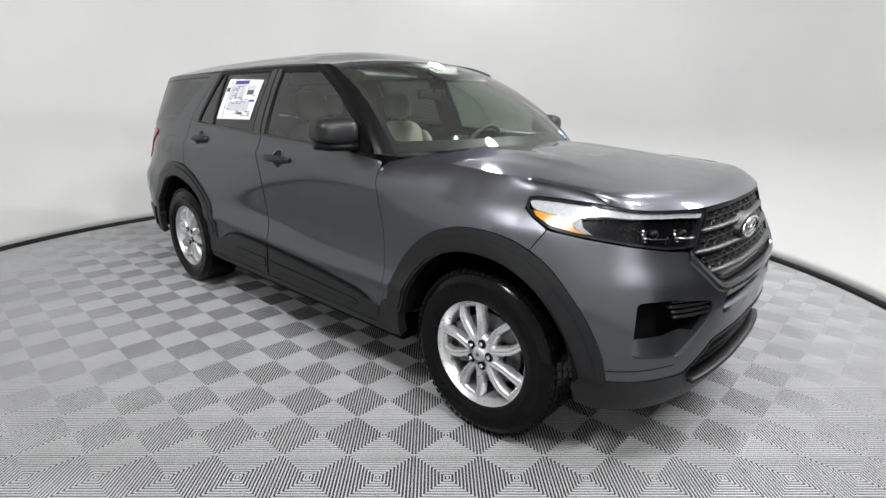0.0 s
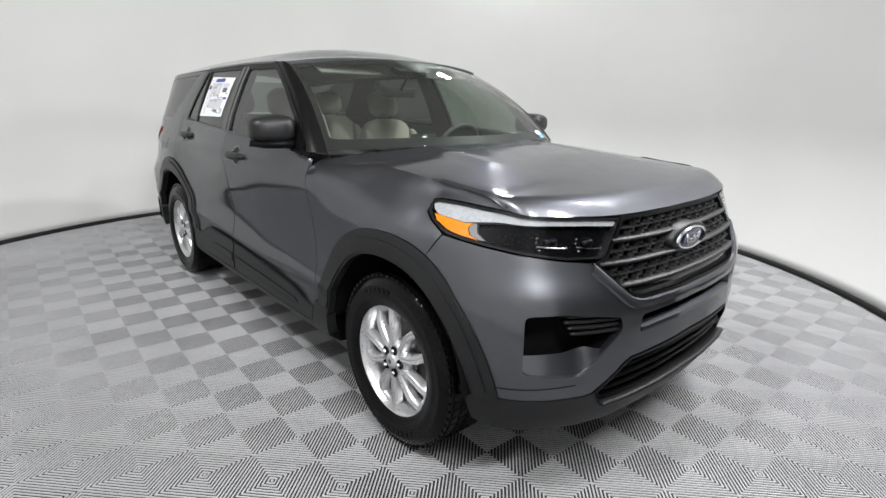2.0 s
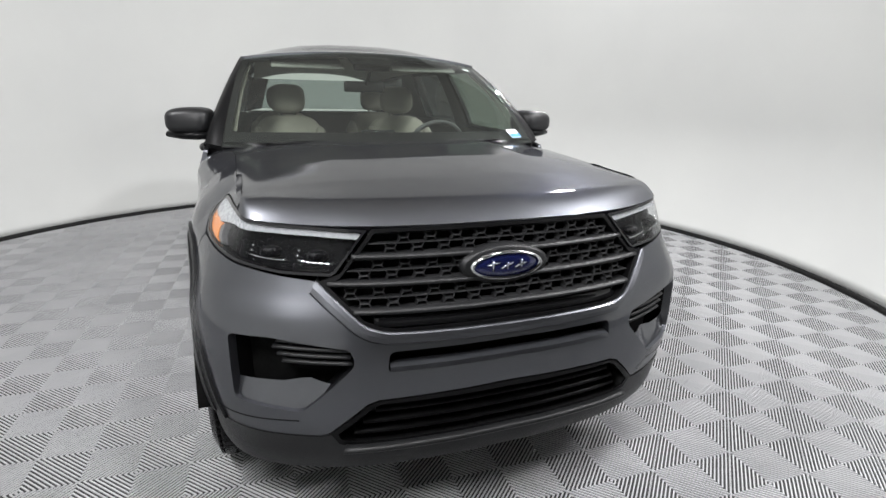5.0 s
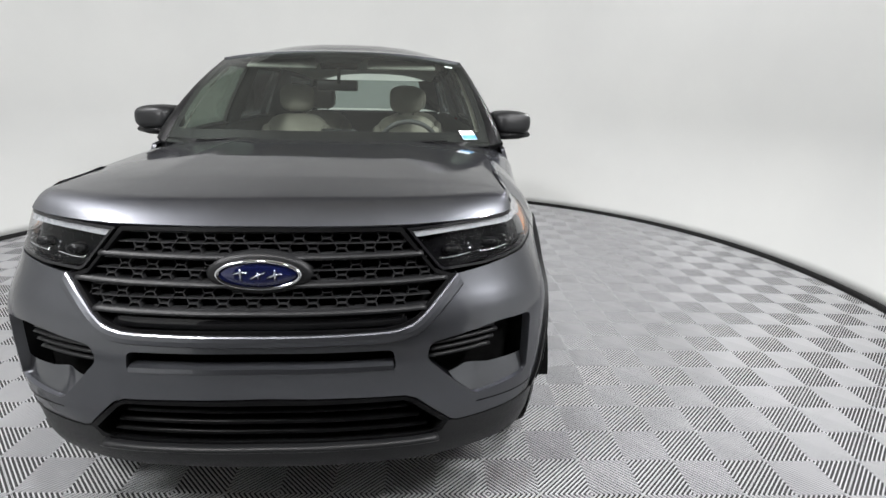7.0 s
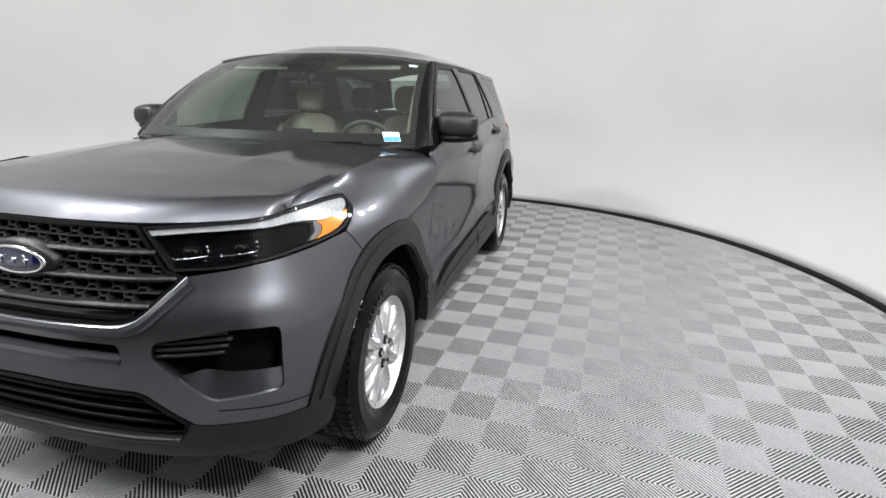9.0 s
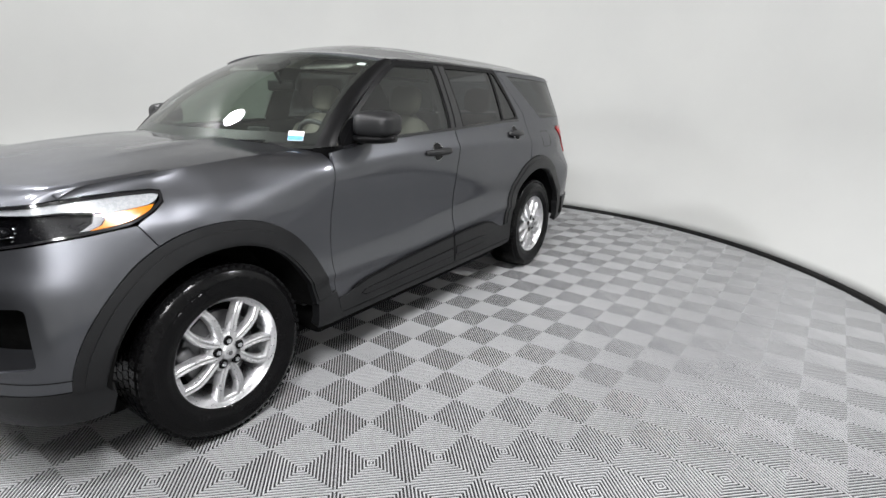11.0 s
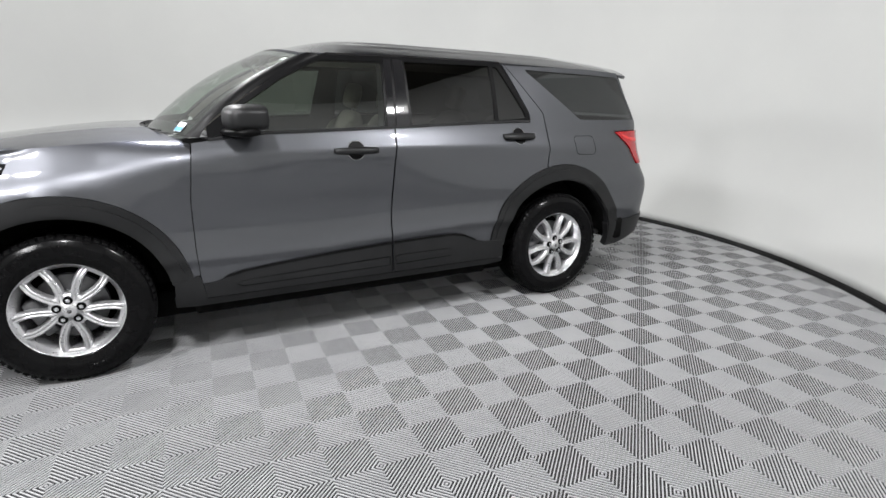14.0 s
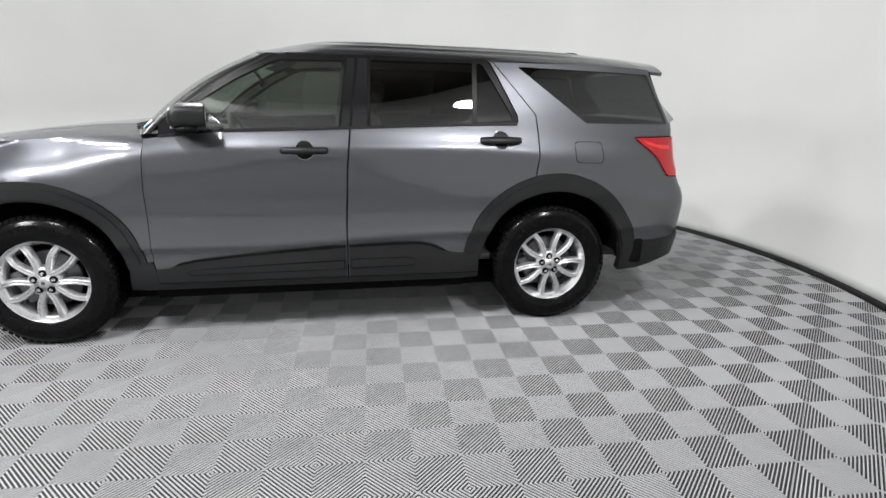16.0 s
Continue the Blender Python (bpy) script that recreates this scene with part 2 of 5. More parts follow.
ring_wall("wall_round", [0.033] + [0.1 + 1.2 * i / 12 for i in range(13)] + [1.8, 2.4, 3.0, 4.0, H_WALL], 0, WALLPAINT, "smooth white curved booth wall", "wall", gap=DOORWAY)
ring_wall("wall_hall", [-0.1, H_TOP], 0, CEILPAINT, "dark hall wall outside the booth", "wall", seg=64, radius=7.0)
tagged(mesh_object("hall_floor", disc_bm(7.1, -0.078), CEILPAINT, smooth=False), "dark concrete hall floor outside the booth", "floor", kind="structure")
ring_wall("baseboard", [-0.03, 0.015, 0.028, 0.033], -0.012, BASE, "thin black rubber strip along the foot of the wall", "baseboard", thick=0.05, gap=DOORWAY)


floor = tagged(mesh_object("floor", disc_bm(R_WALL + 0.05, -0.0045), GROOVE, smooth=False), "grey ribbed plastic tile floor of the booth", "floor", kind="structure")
tagged(mesh_object("ceiling", disc_bm(7.1, H_TOP + 0.05), CEILING, smooth=False), "tan hall ceiling high above the booth", "ceiling", kind="structure")

# round lamps without fixtures: low ones beside the open front, a small one left
# those at 5.2 m, over the front and both flanks, are unseen added fill
for deg, size, rad, high, power in ((-22, 0.7, 4.2, 2.8, 0.34), (35, 0.7, 4.2, 2.8, 0.34), (-13, 0.7, 4.1, 5.2, 0.40), (14, 0.7, 4.1, 5.2, 0.40), (-66, 0.6, 4.1, 5.2, 0.90), (59, 0.4, 4.1, 5.2, 0.80), (116.7, 0.30, 4.11, 4.14, 0.42)):
    a = math.radians(deg)
    c, sn = math.cos(a), math.sin(a)
    area_lamp("lamp_or_fill", (TURN.x + rad * c, TURN.y + rad * sn, high), (TURN.x, TURN.y, 0.3), size, LAMP_POWER * power, LAMP_COLOUR)
# ---------------------------------------------------------------- car surfaces
OUTLINE = np.array(curve2([(2.352, -0.2), (2.355, 0), (2.352, 0.2), (2.325, 0.45), (2.265, 0.65), (2.165, 0.82), (2.02, 0.915), (1.8, 0.955), (1.4, 0.966), (0.5, 0.968),
                           (-0.5, 0.968), (-1.5, 0.964), (-2.05, 0.95), (-2.35, 0.895), (-2.51, 0.77), (-2.59, 0.5), (-2.62, 0), (-2.59, -0.5)], 24))
k0 = int(np.argmin(np.abs(OUTLINE[:60, 1])))
OUT_S = np.concatenate([[0], np.cumsum(np.hypot(*np.diff(OUTLINE, axis=0).T))])
OUT_S -= OUT_S[k0]
OUT_T = np.gradient(OUTLINE, OUT_S, axis=0)
OUT_T /= np.hypot(*OUT_T.T)[:, None]
S_TAIL = float(np.interp(0, -OUTLINE[-60:, 1], OUT_S[-60:]))
front_i = np.arange(k0, k0 + 24 * 5)
side_i = np.where((OUTLINE[:, 1] > 0.5))[0]


def sy(y):
    """Way along the outline of the place at y on the nose."""
    return float(np.interp(y, OUTLINE[front_i, 1], OUT_S[front_i]))


def sx(x):
    """Way along the outline of the place at x on the flank."""
    return float(np.interp(-x, -OUTLINE[side_i, 0], OUT_S[side_i]))


def smooth01(x, a, b):
    k = min(max((x - a) / (b - a), 0), 1)
    return k * k * (3 - 2 * k)


SIDE_Z = np.array(curve2([(0.20, -0.10), (0.30, -0.045), (0.36, -0.016), (0.44, -0.012), (0.52, -0.017), (0.565, -0.018), (0.590, -0.0095), (0.600, -0.0075), (0.610, -0.009), (0.64, -0.0175), (0.69, -0.027), (0.75, -0.031), (0.82, -0.028), (0.90, -0.020),
                          (0.98, -0.0105), (1.04, -0.004), (1.09, 0.0), (1.115, -0.002), (1.14, -0.009), (1.17, -0.022), (1.24, -0.046), (1.35, -0.083), (1.50, -0.152), (1.62, -0.215), (1.70, -0.27), (1.76, -0.35)], 8))
crease_shift = lambda x: float(np.interp(x, [-1.3, -0.84, -0.5, -0.2, 0.25, 0.9, 1.3], [0.03, 0.03, 0.02, 0.003, -0.026, -0.023, 0.0]))
shoulder_shift = lambda x: float(np.interp(x, [-1.5, -1.0, -0.17, 0.45, 0.92, 1.3], [0.0, 0.03, 0.045, 0.025, -0.02, -0.05]))


rear_taper = lambda x: float(np.interp(x, [-2.4, -2.14, -1.75, -1.25, -1.0, -0.6, -0.2, 0.3, 0.7], [0.080, 0.068, 0.056, 0.044, 0.032, 0.010, -0.010, -0.010, 0.0]))


def flank_z(x, z):
    """Height in the flank's profile: the crease over the sill and the shoulder rise and fall along the car."""
    low = float(np.interp(z, [0.48, 0.59, 0.63, 0.80], [0, 1, 1, 0]))
    high = float(np.interp(z, [0.92, 1.06, 1.13, 1.23], [0, 1, 1, 0]))
    return z - crease_shift(x) * low - shoulder_shift(x) * high


FRONT_Z = np.array(curve2([(0.20, -0.16), (0.27, -0.09), (0.33, -0.05), (0.43, -0.03), (0.52, -0.008), (0.62, 0.0), (0.76, 0.0), (0.82, -0.012), (0.90, -0.045), (0.98, -0.075), (1.06, -0.10), (1.12, -0.125), (1.2, -0.17), (1.3, -0.25), (1.76, -0.7)], 8))
REAR_Z = np.array(curve2([(0.20, -0.12), (0.34, -0.05), (0.46, -0.02), (0.62, 0.0), (0.78, 0.01), (0.9, -0.02), (1.05, -0.035), (1.2, -0.04), (1.3, -0.06), (1.45, -0.14), (1.6, -0.22), (1.7, -0.27), (1.76, -0.3)], 8))


def skin(s, z, out=0.0):
    """The body's outer skin: way s along the outline, height z, pushed out by out."""
    mirror = s < 0
    s = abs(s)
    if s > S_TAIL:
        mirror, s = not mirror, 2 * S_TAIL - s
    px, py = np.interp(s, OUT_S, OUTLINE[:, 0]), np.interp(s, OUT_S, OUTLINE[:, 1])
    tx, ty = np.interp(s, OUT_S, OUT_T[:, 0]), np.interp(s, OUT_S, OUT_T[:, 1])
    nx, ny = ty, -tx
    if nx * (px + 0.1) + ny * py < 0:
        nx, ny = -nx, -ny
    wf, wr = smooth01(px, 1.45, 2.1), smooth01(-px, 1.9, 2.45)
    off = np.interp(flank_z(px, z), SIDE_Z[:, 0], SIDE_Z[:, 1]) * (1 - wf) * (1 - wr) + np.interp(z, FRONT_Z[:, 0], FRONT_Z[:, 1]) * wf + np.interp(z, REAR_Z[:, 0], REAR_Z[:, 1]) * wr
    # haunch over each wheel, shoulder that falls to the nose
    for wx in (1.5125, -1.5125):
        d = math.hypot(px - wx, (z - 0.9) * 1.3)
        off += 0.022 * math.exp(-(d / 0.42) ** 2) * (1 - wf)
    off -= 0.055 * smooth01(z, 0.98, 1.2) * smooth01(px, 0.9, 1.8) * (1 - wf)
    off -= float(np.interp(px, [0.95, 1.3, 1.67, 1.80, 1.98, 2.15], [0.0, 0.055, 0.088, 0.066, 0.040, 0.0])) * float(np.interp(z, [0.90, 0.98, 1.04, 1.10, 1.2], [0.0, 0.2, 0.6, 1.0, 1.5]))
    off -= rear_taper(px) * float(np.interp(z, [0.85, 1.05, 1.18, 1.32, 1.66], [0.0, 0.7, 1.0, 1.0, 0.45]))
    off += 0.012 * math.exp(-((py - 0.72) / 0.13) ** 2 - ((z - 0.835) / 0.05) ** 2) * wf
    x, y = px + nx * (off + out), py + ny * (off + out)
    if mirror:
        y = -y
    return Vector((x, y, z))


def xz(points):
    """Outline points given by x and z on the flank."""
    return [(sx(x), z) for x, z in points]


def yz(points):
    """Outline points given by y and z on the nose."""
    return [((sy(y) if y >= 0 else -sy(-y)), z) for y, z in points]


def arc_xz(cx, cz, r, a0, a1, n=24, sq=1.0):
    return [(cx + r * math.cos(math.radians(a0 + (a1 - a0) * i / n)), cz + sq * r * math.sin(math.radians(a0 + (a1 - a0) * i / n))) for i in range(n + 1)]


car = thing("car", "dark grey metallic three-row family SUV parked on the tiles", "car")


def both(name, outline, material, step=0.035, holes=(), label="", depth=0.02, out=0.0, fn=None):
    made = []
    for side in (1, -1):
        made.append(part(name, sheet_bm(outline, fn or (lambda s, z: skin(s, z, out)), step, holes, side, depth), material, car, label))
    return made


WF, WR, WZ = 1.5125, -1.5125, 0.385
belt = lambda x: float(np.interp(x, [-2.4, -1.0, 0.5, 0.8, 0.9], [1.305, 1.29, 1.245, 1.215, 1.20]))

def sym(half):
    """A closed outline over the middle, from the half with s >= 0, listed from the middle out and back to the middle."""
    return half + [(-s, z) for s, z in reversed(half) if abs(s) > 1e-6]


def hole2(points):
    return [points, [(-s, z) for s, z in reversed(points)]]


def full(name, outline, material, step=0.035, holes=(), label="", depth=0.02, out=0.0, parent=None):
    return part(name, sheet_bm(outline, lambda s, z: skin(s, z, out), step, holes, 1, depth), material, parent or car, label)


def round_poly(poly, r, n=5):
    """Round the corners of an outline."""
    out = []
    m = len(poly)
    for i in range(m):
        a, b, c = Vector(poly[i - 1]), Vector(poly[i]), Vector(poly[(i + 1) % m])
        p = b + (a - b).normalized() * min(r, (a - b).length * 0.45)
        q = b + (c - b).normalized() * min(r, (c - b).length * 0.45)
        for k in range(n + 1):
            t = k / n
            out.append(tuple(p * (1 - t) ** 2 + b * 2 * t * (1 - t) + q * t * t))
    return out


def collar_bm(poly, out0, out1, side=1, step=0.03):
    """The wall of a recess: the outline at depth out0 joined to the outline at depth out1."""
    pts = dense(poly, step)
    bm = bmesh.new()
    a = [bm.verts.new(skin(s, z, out0)) for s, z in pts]
    b = [bm.verts.new(skin(s, z, out1)) for s, z in pts]
    for i in range(len(pts)):
        j = (i + 1) % len(pts)
        bm.faces.new((a[i], a[j], b[j], b[i]))
    if side < 0:
        for v in bm.verts:
            v.co.y = -v.co.y
        bmesh.ops.reverse_faces(bm, faces=bm.faces[:])
    return bm


def sweep_bm(s0, s1, zf, profile, n=40, bm=None, side=1):
    """A bar along the skin from s0 to s1 at height zf(s); profile: closed list of (out, dz)."""
    bm = bm or bmesh.new()
    rings = []
    for i in range(n + 1):
        s = s0 + (s1 - s0) * i / n
        z = zf(s)
        ring = []
        for o, dz in profile:
            v = skin(s, z + dz, o)
            if side < 0:
                v.y = -v.y
            ring.append(bm.verts.new(v))
        rings.append(ring)
    m = len(profile)
    for p, q in zip(rings, rings[1:]):
        for k in range(m):
            f = (p[k], p[(k + 1) % m], q[(k + 1) % m], q[k])
            bm.faces.new(f if side > 0 else f[::-1])
    bm.faces.new(rings[0][::-1] if side > 0 else rings[0])
    bm.faces.new(rings[-1] if side > 0 else rings[-1][::-1])
    bmesh.ops.recalc_face_normals(bm, faces=bm.faces[:])
    return bm


def tube_bm(points, radius, seg=8, bm=None):
    """A round bar through points in space; radius may be a list."""
    bm = bm or bmesh.new()
    pts = [Vector(p) for p in points]
    rings = []
    for i, p in enumerate(pts):
        d = (pts[min(i + 1, len(pts) - 1)] - pts[max(i - 1, 0)]).normalized()
        u = d.orthogonal().normalized() if abs(d.z) > 0.95 else Vector((0, 0, 1)).cross(d).normalized()
        w = d.cross(u)
        r = radius[i] if isinstance(radius, (list, tuple)) else radius
        rings.append([bm.verts.new(p + (u * math.cos(2 * math.pi * k / seg) + w * math.sin(2 * math.pi * k / seg)) * r) for k in range(seg)])
    for p, q in zip(rings, rings[1:]):
        for k in range(seg):
            bm.faces.new((p[k], p[(k + 1) % seg], q[(k + 1) % seg], q[k]))
    bm.faces.new(rings[0][::-1])
    bm.faces.new(rings[-1])
    return bm


def mirror_bm(bm):
    for v in bm.verts:
        v.co.y = -v.co.y
    bmesh.ops.reverse_faces(bm, faces=bm.faces[:])
    return bm


def blob_bm(size, at=(0, 0, 0), power=3.0, m=None, seg=24, rings=14):
    """A rounded cushion: a superellipsoid of the given size."""
    bm = bmesh.new()
    f = lambda c: math.copysign(abs(c) ** (2 / power), c)
    rows = []
    for i in range(rings + 1):
        ph = -math.pi / 2 + math.pi * i / rings
        row = []
        for k in range(seg):
            th = 2 * math.pi * k / seg
            row.append(bm.verts.new((size[0] / 2 * f(math.cos(ph)) * f(math.cos(th)), size[1] / 2 * f(math.cos(ph)) * f(math.sin(th)), size[2] / 2 * f(math.sin(ph)))))
        rows.append(row)
    for p, q in zip(rows, rows[1:]):
        for k in range(seg):
            bm.faces.new((p[k], p[(k + 1) % seg], q[(k + 1) % seg], q[k]))
    bmesh.ops.remove_doubles(bm, verts=bm.verts[:], dist=1e-5)
    if m is not None:
        bm.transform(m)
    bmesh.ops.translate(bm, vec=at, verts=bm.verts)
    return bm


BEIGE = surface("beige_seat_cloth", (0.24, 0.225, 0.19), (0.30, 0.28, 0.24), 7, (0.7, 0.85), bump=0.25, bump_scale=500)
DASH = surface("dark_dashboard_plastic", (0.025, 0.025, 0.026), (0.04, 0.04, 0.041), 6, (0.55, 0.7), bump=0.2, bump_scale=600)
LINER = surface("pale_headliner_cloth", (0.50, 0.49, 0.44), (0.58, 0.57, 0.52), 5, (0.85, 0.95), bump=0.1, bump_scale=700)
VISOR = surface("grey_visor_cloth", (0.13, 0.13, 0.12), (0.17, 0.17, 0.155), 7, (0.8, 0.9), bump=0.1, bump_scale=700)
CHROME = surface("bright_chrome", (0.75, 0.76, 0.78), (0.82, 0.83, 0.84), 10, (0.06, 0.12), metal=1.0)
DRL = surface("satin_white_light_guide", (0.25, 0.258, 0.268), (0.31, 0.318, 0.328), 12, (0.22, 0.32), coat=0.25)
AMBER = surface("amber_reflector_plastic", (0.55, 0.15, 0.006), (0.66, 0.21, 0.010), 40, (0.12, 0.22), coat=0.8, fine=200)
RED = surface("red_lamp_plastic", (0.33, 0.005, 0.008), (0.42, 0.007, 0.012), 25, (0.10, 0.20), coat=0.2, spec=0.3)
BLUE = surface("deep_blue_enamel", (0.004, 0.006, 0.034), (0.006, 0.009, 0.048), 20, (0.08, 0.14), coat=0.7)
PAPER = surface("white_printed_paper", (0.76, 0.77, 0.80), (0.82, 0.83, 0.85), 20, (0.5, 0.6))
INK = surface("dark_print", (0.05, 0.05, 0.06), (0.12, 0.12, 0.14), 60, (0.5, 0.6))
BLUEINK = surface("blue_print", (0.04, 0.05, 0.22), (0.06, 0.07, 0.30), 30, (0.5, 0.6))
CYAN = surface("light_blue_print", (0.055, 0.23, 0.45), (0.075, 0.28, 0.52), 30, (0.4, 0.5))
GUIDE = surface("dark_lamp_lens", (0.0015, 0.0015, 0.002), (0.003, 0.003, 0.0035), 30, (0.25, 0.35), spec=0.1)
COVER = glass("clear_lamp_cover", (0.93, 0.94, 0.95), 0.015)
BACKGLASS = glass("rear_screen_glass", (0.42, 0.46, 0.46))

# ---------------------------------------------------------------- flanks
AF = lambda a0, a1, r=0.582, n=26: arc_xz(WF, WZ + 0.005, r, a0, a1, n)
AR = lambda a0, a1, r=0.605, n=26: arc_xz(WR, WZ + 0.005, r, a0, a1, n)
belt_pts = lambda x0, x1, n=10: [(x0 + (x1 - x0) * i / n, belt(x0 + (x1 - x0) * i / n) - 0.008) for i in range(n + 1)]
hood_edge_y = lambda x: float(np.interp(x, [0.9, 1.2, 1.6, 1.95], [0.805, 0.784, 0.779, 0.777]))
hood_edge_z = lambda x: float(np.interp(x, [0.9, 1.2, 1.4, 1.6, 1.8, 1.95], [1.203, 1.197, 1.185, 1.171, 1.156, 1.143]))
hood_mid_z = lambda x: float(np.interp(x, [1.1, 1.3, 1.6, 1.9, 2.1, 2.26], [1.250, 1.246, 1.222, 1.182, 1.150, 1.122]))
S_HOOD = sy(0.905)


def hood_fn(u, v):
    k = 2 * v - 1
    a = abs(k)
    front = 1.0875 + 0.0225 * a ** 3
    n = skin(S_HOOD * a, front, 0.004)
    x = n.x + (1.135 - 0.235 * a ** 2.4 - n.x) * u
    y = n.y + (hood_edge_y(x) * a - n.y) * smooth01(u, 0.0, 0.5) if a > 0 else 0.0
    edge, mid = hood_edge_z(x), hood_mid_z(x)
    nose = 1 - (1 - min((n.x - x) / (0.14 - 0.03 * a), 1)) ** 2.4
    z = front + (edge + (mid - edge) * (1 - a ** 2.6) - front) * nose
    z += 0.006 * math.exp(-((a - 0.60 + 0.12 * u) / 0.09) ** 2) * smooth01(u, 0.10, 0.8)
    z -= 0.002 * math.exp(-(a / 0.38) ** 4) * smooth01(u, 0.15, 0.9)
    return Vector((x, math.copysign(y, k), z))


HOOD_EDGE = np.array([tuple(hood_fn(i / 60, 1.0)) for i in range(61)])
fender_turn = lambda s: float(np.interp(s, [S_HOOD, sx(2.0), sx(1.9), sx(1.8), sx(1.70), sx(1.662), sx(1.5), sx(0.9)], [1.1085, 1.110, 1.112, 1.114, 1.112, 1.105, 1.088, 1.10]))


def fender_fn(s, z):
    """Fender: the flank's skin, rolled over at the top towards the hood's edge."""
    zt = fender_turn(s)
    if z <= zt:
        return skin(s, z)
    t = min((z - zt) / 0.10, 1)
    p0, slope = skin(s, zt), skin(s, zt) - skin(s, zt - 0.02)
    x2 = min(p0.x, HOOD_EDGE[0, 0])
    p2 = Vector((x2, float(np.interp(-x2, -HOOD_EDGE[:, 0], HOOD_EDGE[:, 1])) + 0.0022, float(np.interp(-x2, -HOOD_EDGE[:, 0], HOOD_EDGE[:, 2])) - 0.0002))
    rise = max(p2.z - p0.z, 0.002)
    p1 = p0 + slope / max(slope.z, 0.004) * rise * 0.75
    return p0 * (1 - t) ** 2 + p1 * 2 * t * (1 - t) + p2 * t * t


roll = [sx(x) for x in (0.886, 1.0, 1.2, 1.4, 1.55, 1.65)]
over_lamp = [sx(1.664), sx(1.70), sx(1.80), sx(1.90), sx(2.0), S_HOOD]
both("front_fender", xz([(0.883, 1.19), (0.914, 0.90), (0.916, 0.65), (0.908, 0.50), (0.955, 0.468)] + AF(172, 66) + [(1.797, 1.001), (1.783, 1.010), (1.72, 1.040), (1.678, 1.066)])
     + [(s, fender_turn(s) + 0.0005) for s in over_lamp] + [(s, fender_turn(s) + 0.0999) for s in reversed(roll + over_lamp)], PAINT, fn=fender_fn, step=0.025)
both("front_door", xz(belt_pts(0.878, -0.225) + [(-0.205, 1.03), (-0.19, 0.70), (-0.19, 0.37), (0.885, 0.37), (0.905, 0.50), (0.912, 0.65), (0.910, 0.9)]), PAINT, step=0.019)
both("rear_door", xz(belt_pts(-0.235, -1.235) + [(-1.262, 1.30), (-1.256, 1.345), (-1.10, 1.655), (-1.085, 1.662), (-1.115, 1.655), (-1.372, 1.345), (-1.384, 1.22), (-1.382, 1.10), (-1.364, 0.99)] + AR(76, 9, n=18)
                     + [(-0.955, 0.372), (-0.199, 0.37), (-0.199, 0.70), (-0.214, 1.03)]), PAINT, step=0.019)
QGLASS = round_poly([(-1.715, 1.297), (-2.395, 1.292), (-2.235, 1.606), (-1.275, 1.632)], 0.025)
both("rear_quarter", xz([(-1.122, 1.655), (-1.379, 1.345), (-1.392, 1.22), (-1.390, 1.10), (-1.372, 0.99)] + AR(77, 165, n=24)
                        + [(-2.12, 0.535), (-2.545, 0.545), (-2.575, 0.80), (-2.50, 0.94), (-2.345, 0.955), (-2.26, 1.08), (-2.12, 1.175), (-2.062, 1.215), (-2.30, 1.216), (-2.52, 1.216), (-2.51, 1.275), (-2.45, 1.285), (-2.425, 1.31), (-2.275, 1.60), (-2.26, 1.64), (-1.8, 1.655)]),
     PAINT, holes=[xz(QGLASS)])
both("fuel_flap_gap", xz(round_poly([(-1.622, 1.188), (-1.628, 1.058), (-1.822, 1.052), (-1.815, 1.186)], 0.035)), TRIM, out=0.0008, depth=0.003, step=0.05,
     holes=[xz(round_poly([(-1.626, 1.184), (-1.632, 1.062), (-1.818, 1.056), (-1.811, 1.182)], 0.033))])

# cladding over the wheels and along the doors
for cx, r_in, r_out, a0, a1 in ((WF, 0.475, 0.580, 6, 171), (WR, 0.493, 0.603, 10, 171)):
    ring = arc_xz(cx, WZ + 0.005, r_out, a0, a1, 36) + arc_xz(cx, WZ + 0.005, r_in, a1, a0, 36)
    both("wheel_arch_cladding", xz(ring), CLAD, out=0.010, depth=0.035, step=0.03, label="grained dark plastic wheel arch trim")
    ring = arc_xz(cx, WZ + 0.005, r_out - 0.035, a0 + 2, a1 - 2, 36) + arc_xz(cx, WZ + 0.005, r_in + 0.012, a1 - 2, a0 + 2, 36)
    both("wheel_arch_lip", xz(ring), CLAD, out=0.016, depth=0.01, step=0.03)
both("door_cladding", xz([(0.884, 0.372), (0.897, 0.452), (0.83, 0.456), (0.77, 0.478), (0.68, 0.497), (0.45, 0.518), (0.1, 0.542), (-0.186, 0.557), (-0.186, 0.372)]), CLAD, out=0.012, depth=0.02, step=0.04)
both("door_cladding", xz([(-0.203, 0.372), (-0.203, 0.558), (-0.45, 0.567), (-0.62, 0.568), (-0.70, 0.556), (-0.79, 0.518), (-0.86, 0.500), (-0.93, 0.497), (-1.012, 0.494), (-1.012, 0.372)]), CLAD, out=0.012, depth=0.02, step=0.04)
for pad in ([(0.735, 0.430), (0.70, 0.446), (0.30, 0.464), (-0.176, 0.480), (-0.176, 0.420), (0.70, 0.412)], [(-0.213, 0.420), (-0.213, 0.482), (-0.55, 0.486), (-0.60, 0.478), (-0.605, 0.430)]):
    pad = round_poly(pad, 0.012)
    both("cladding_groove", xz([(x, z) for x, z in pad]), TRIM, out=0.0135, depth=0.003, step=0.04)
    mx, mz = sum(p[0] for p in pad) / len(pad), sum(p[1] for p in pad) / len(pad)
    both("cladding_pad", xz([(mx + (x - mx) * 0.985, mz + (z - mz) * 0.80) for x, z in pad]), CLAD, out=0.0175, depth=0.006, step=0.04)
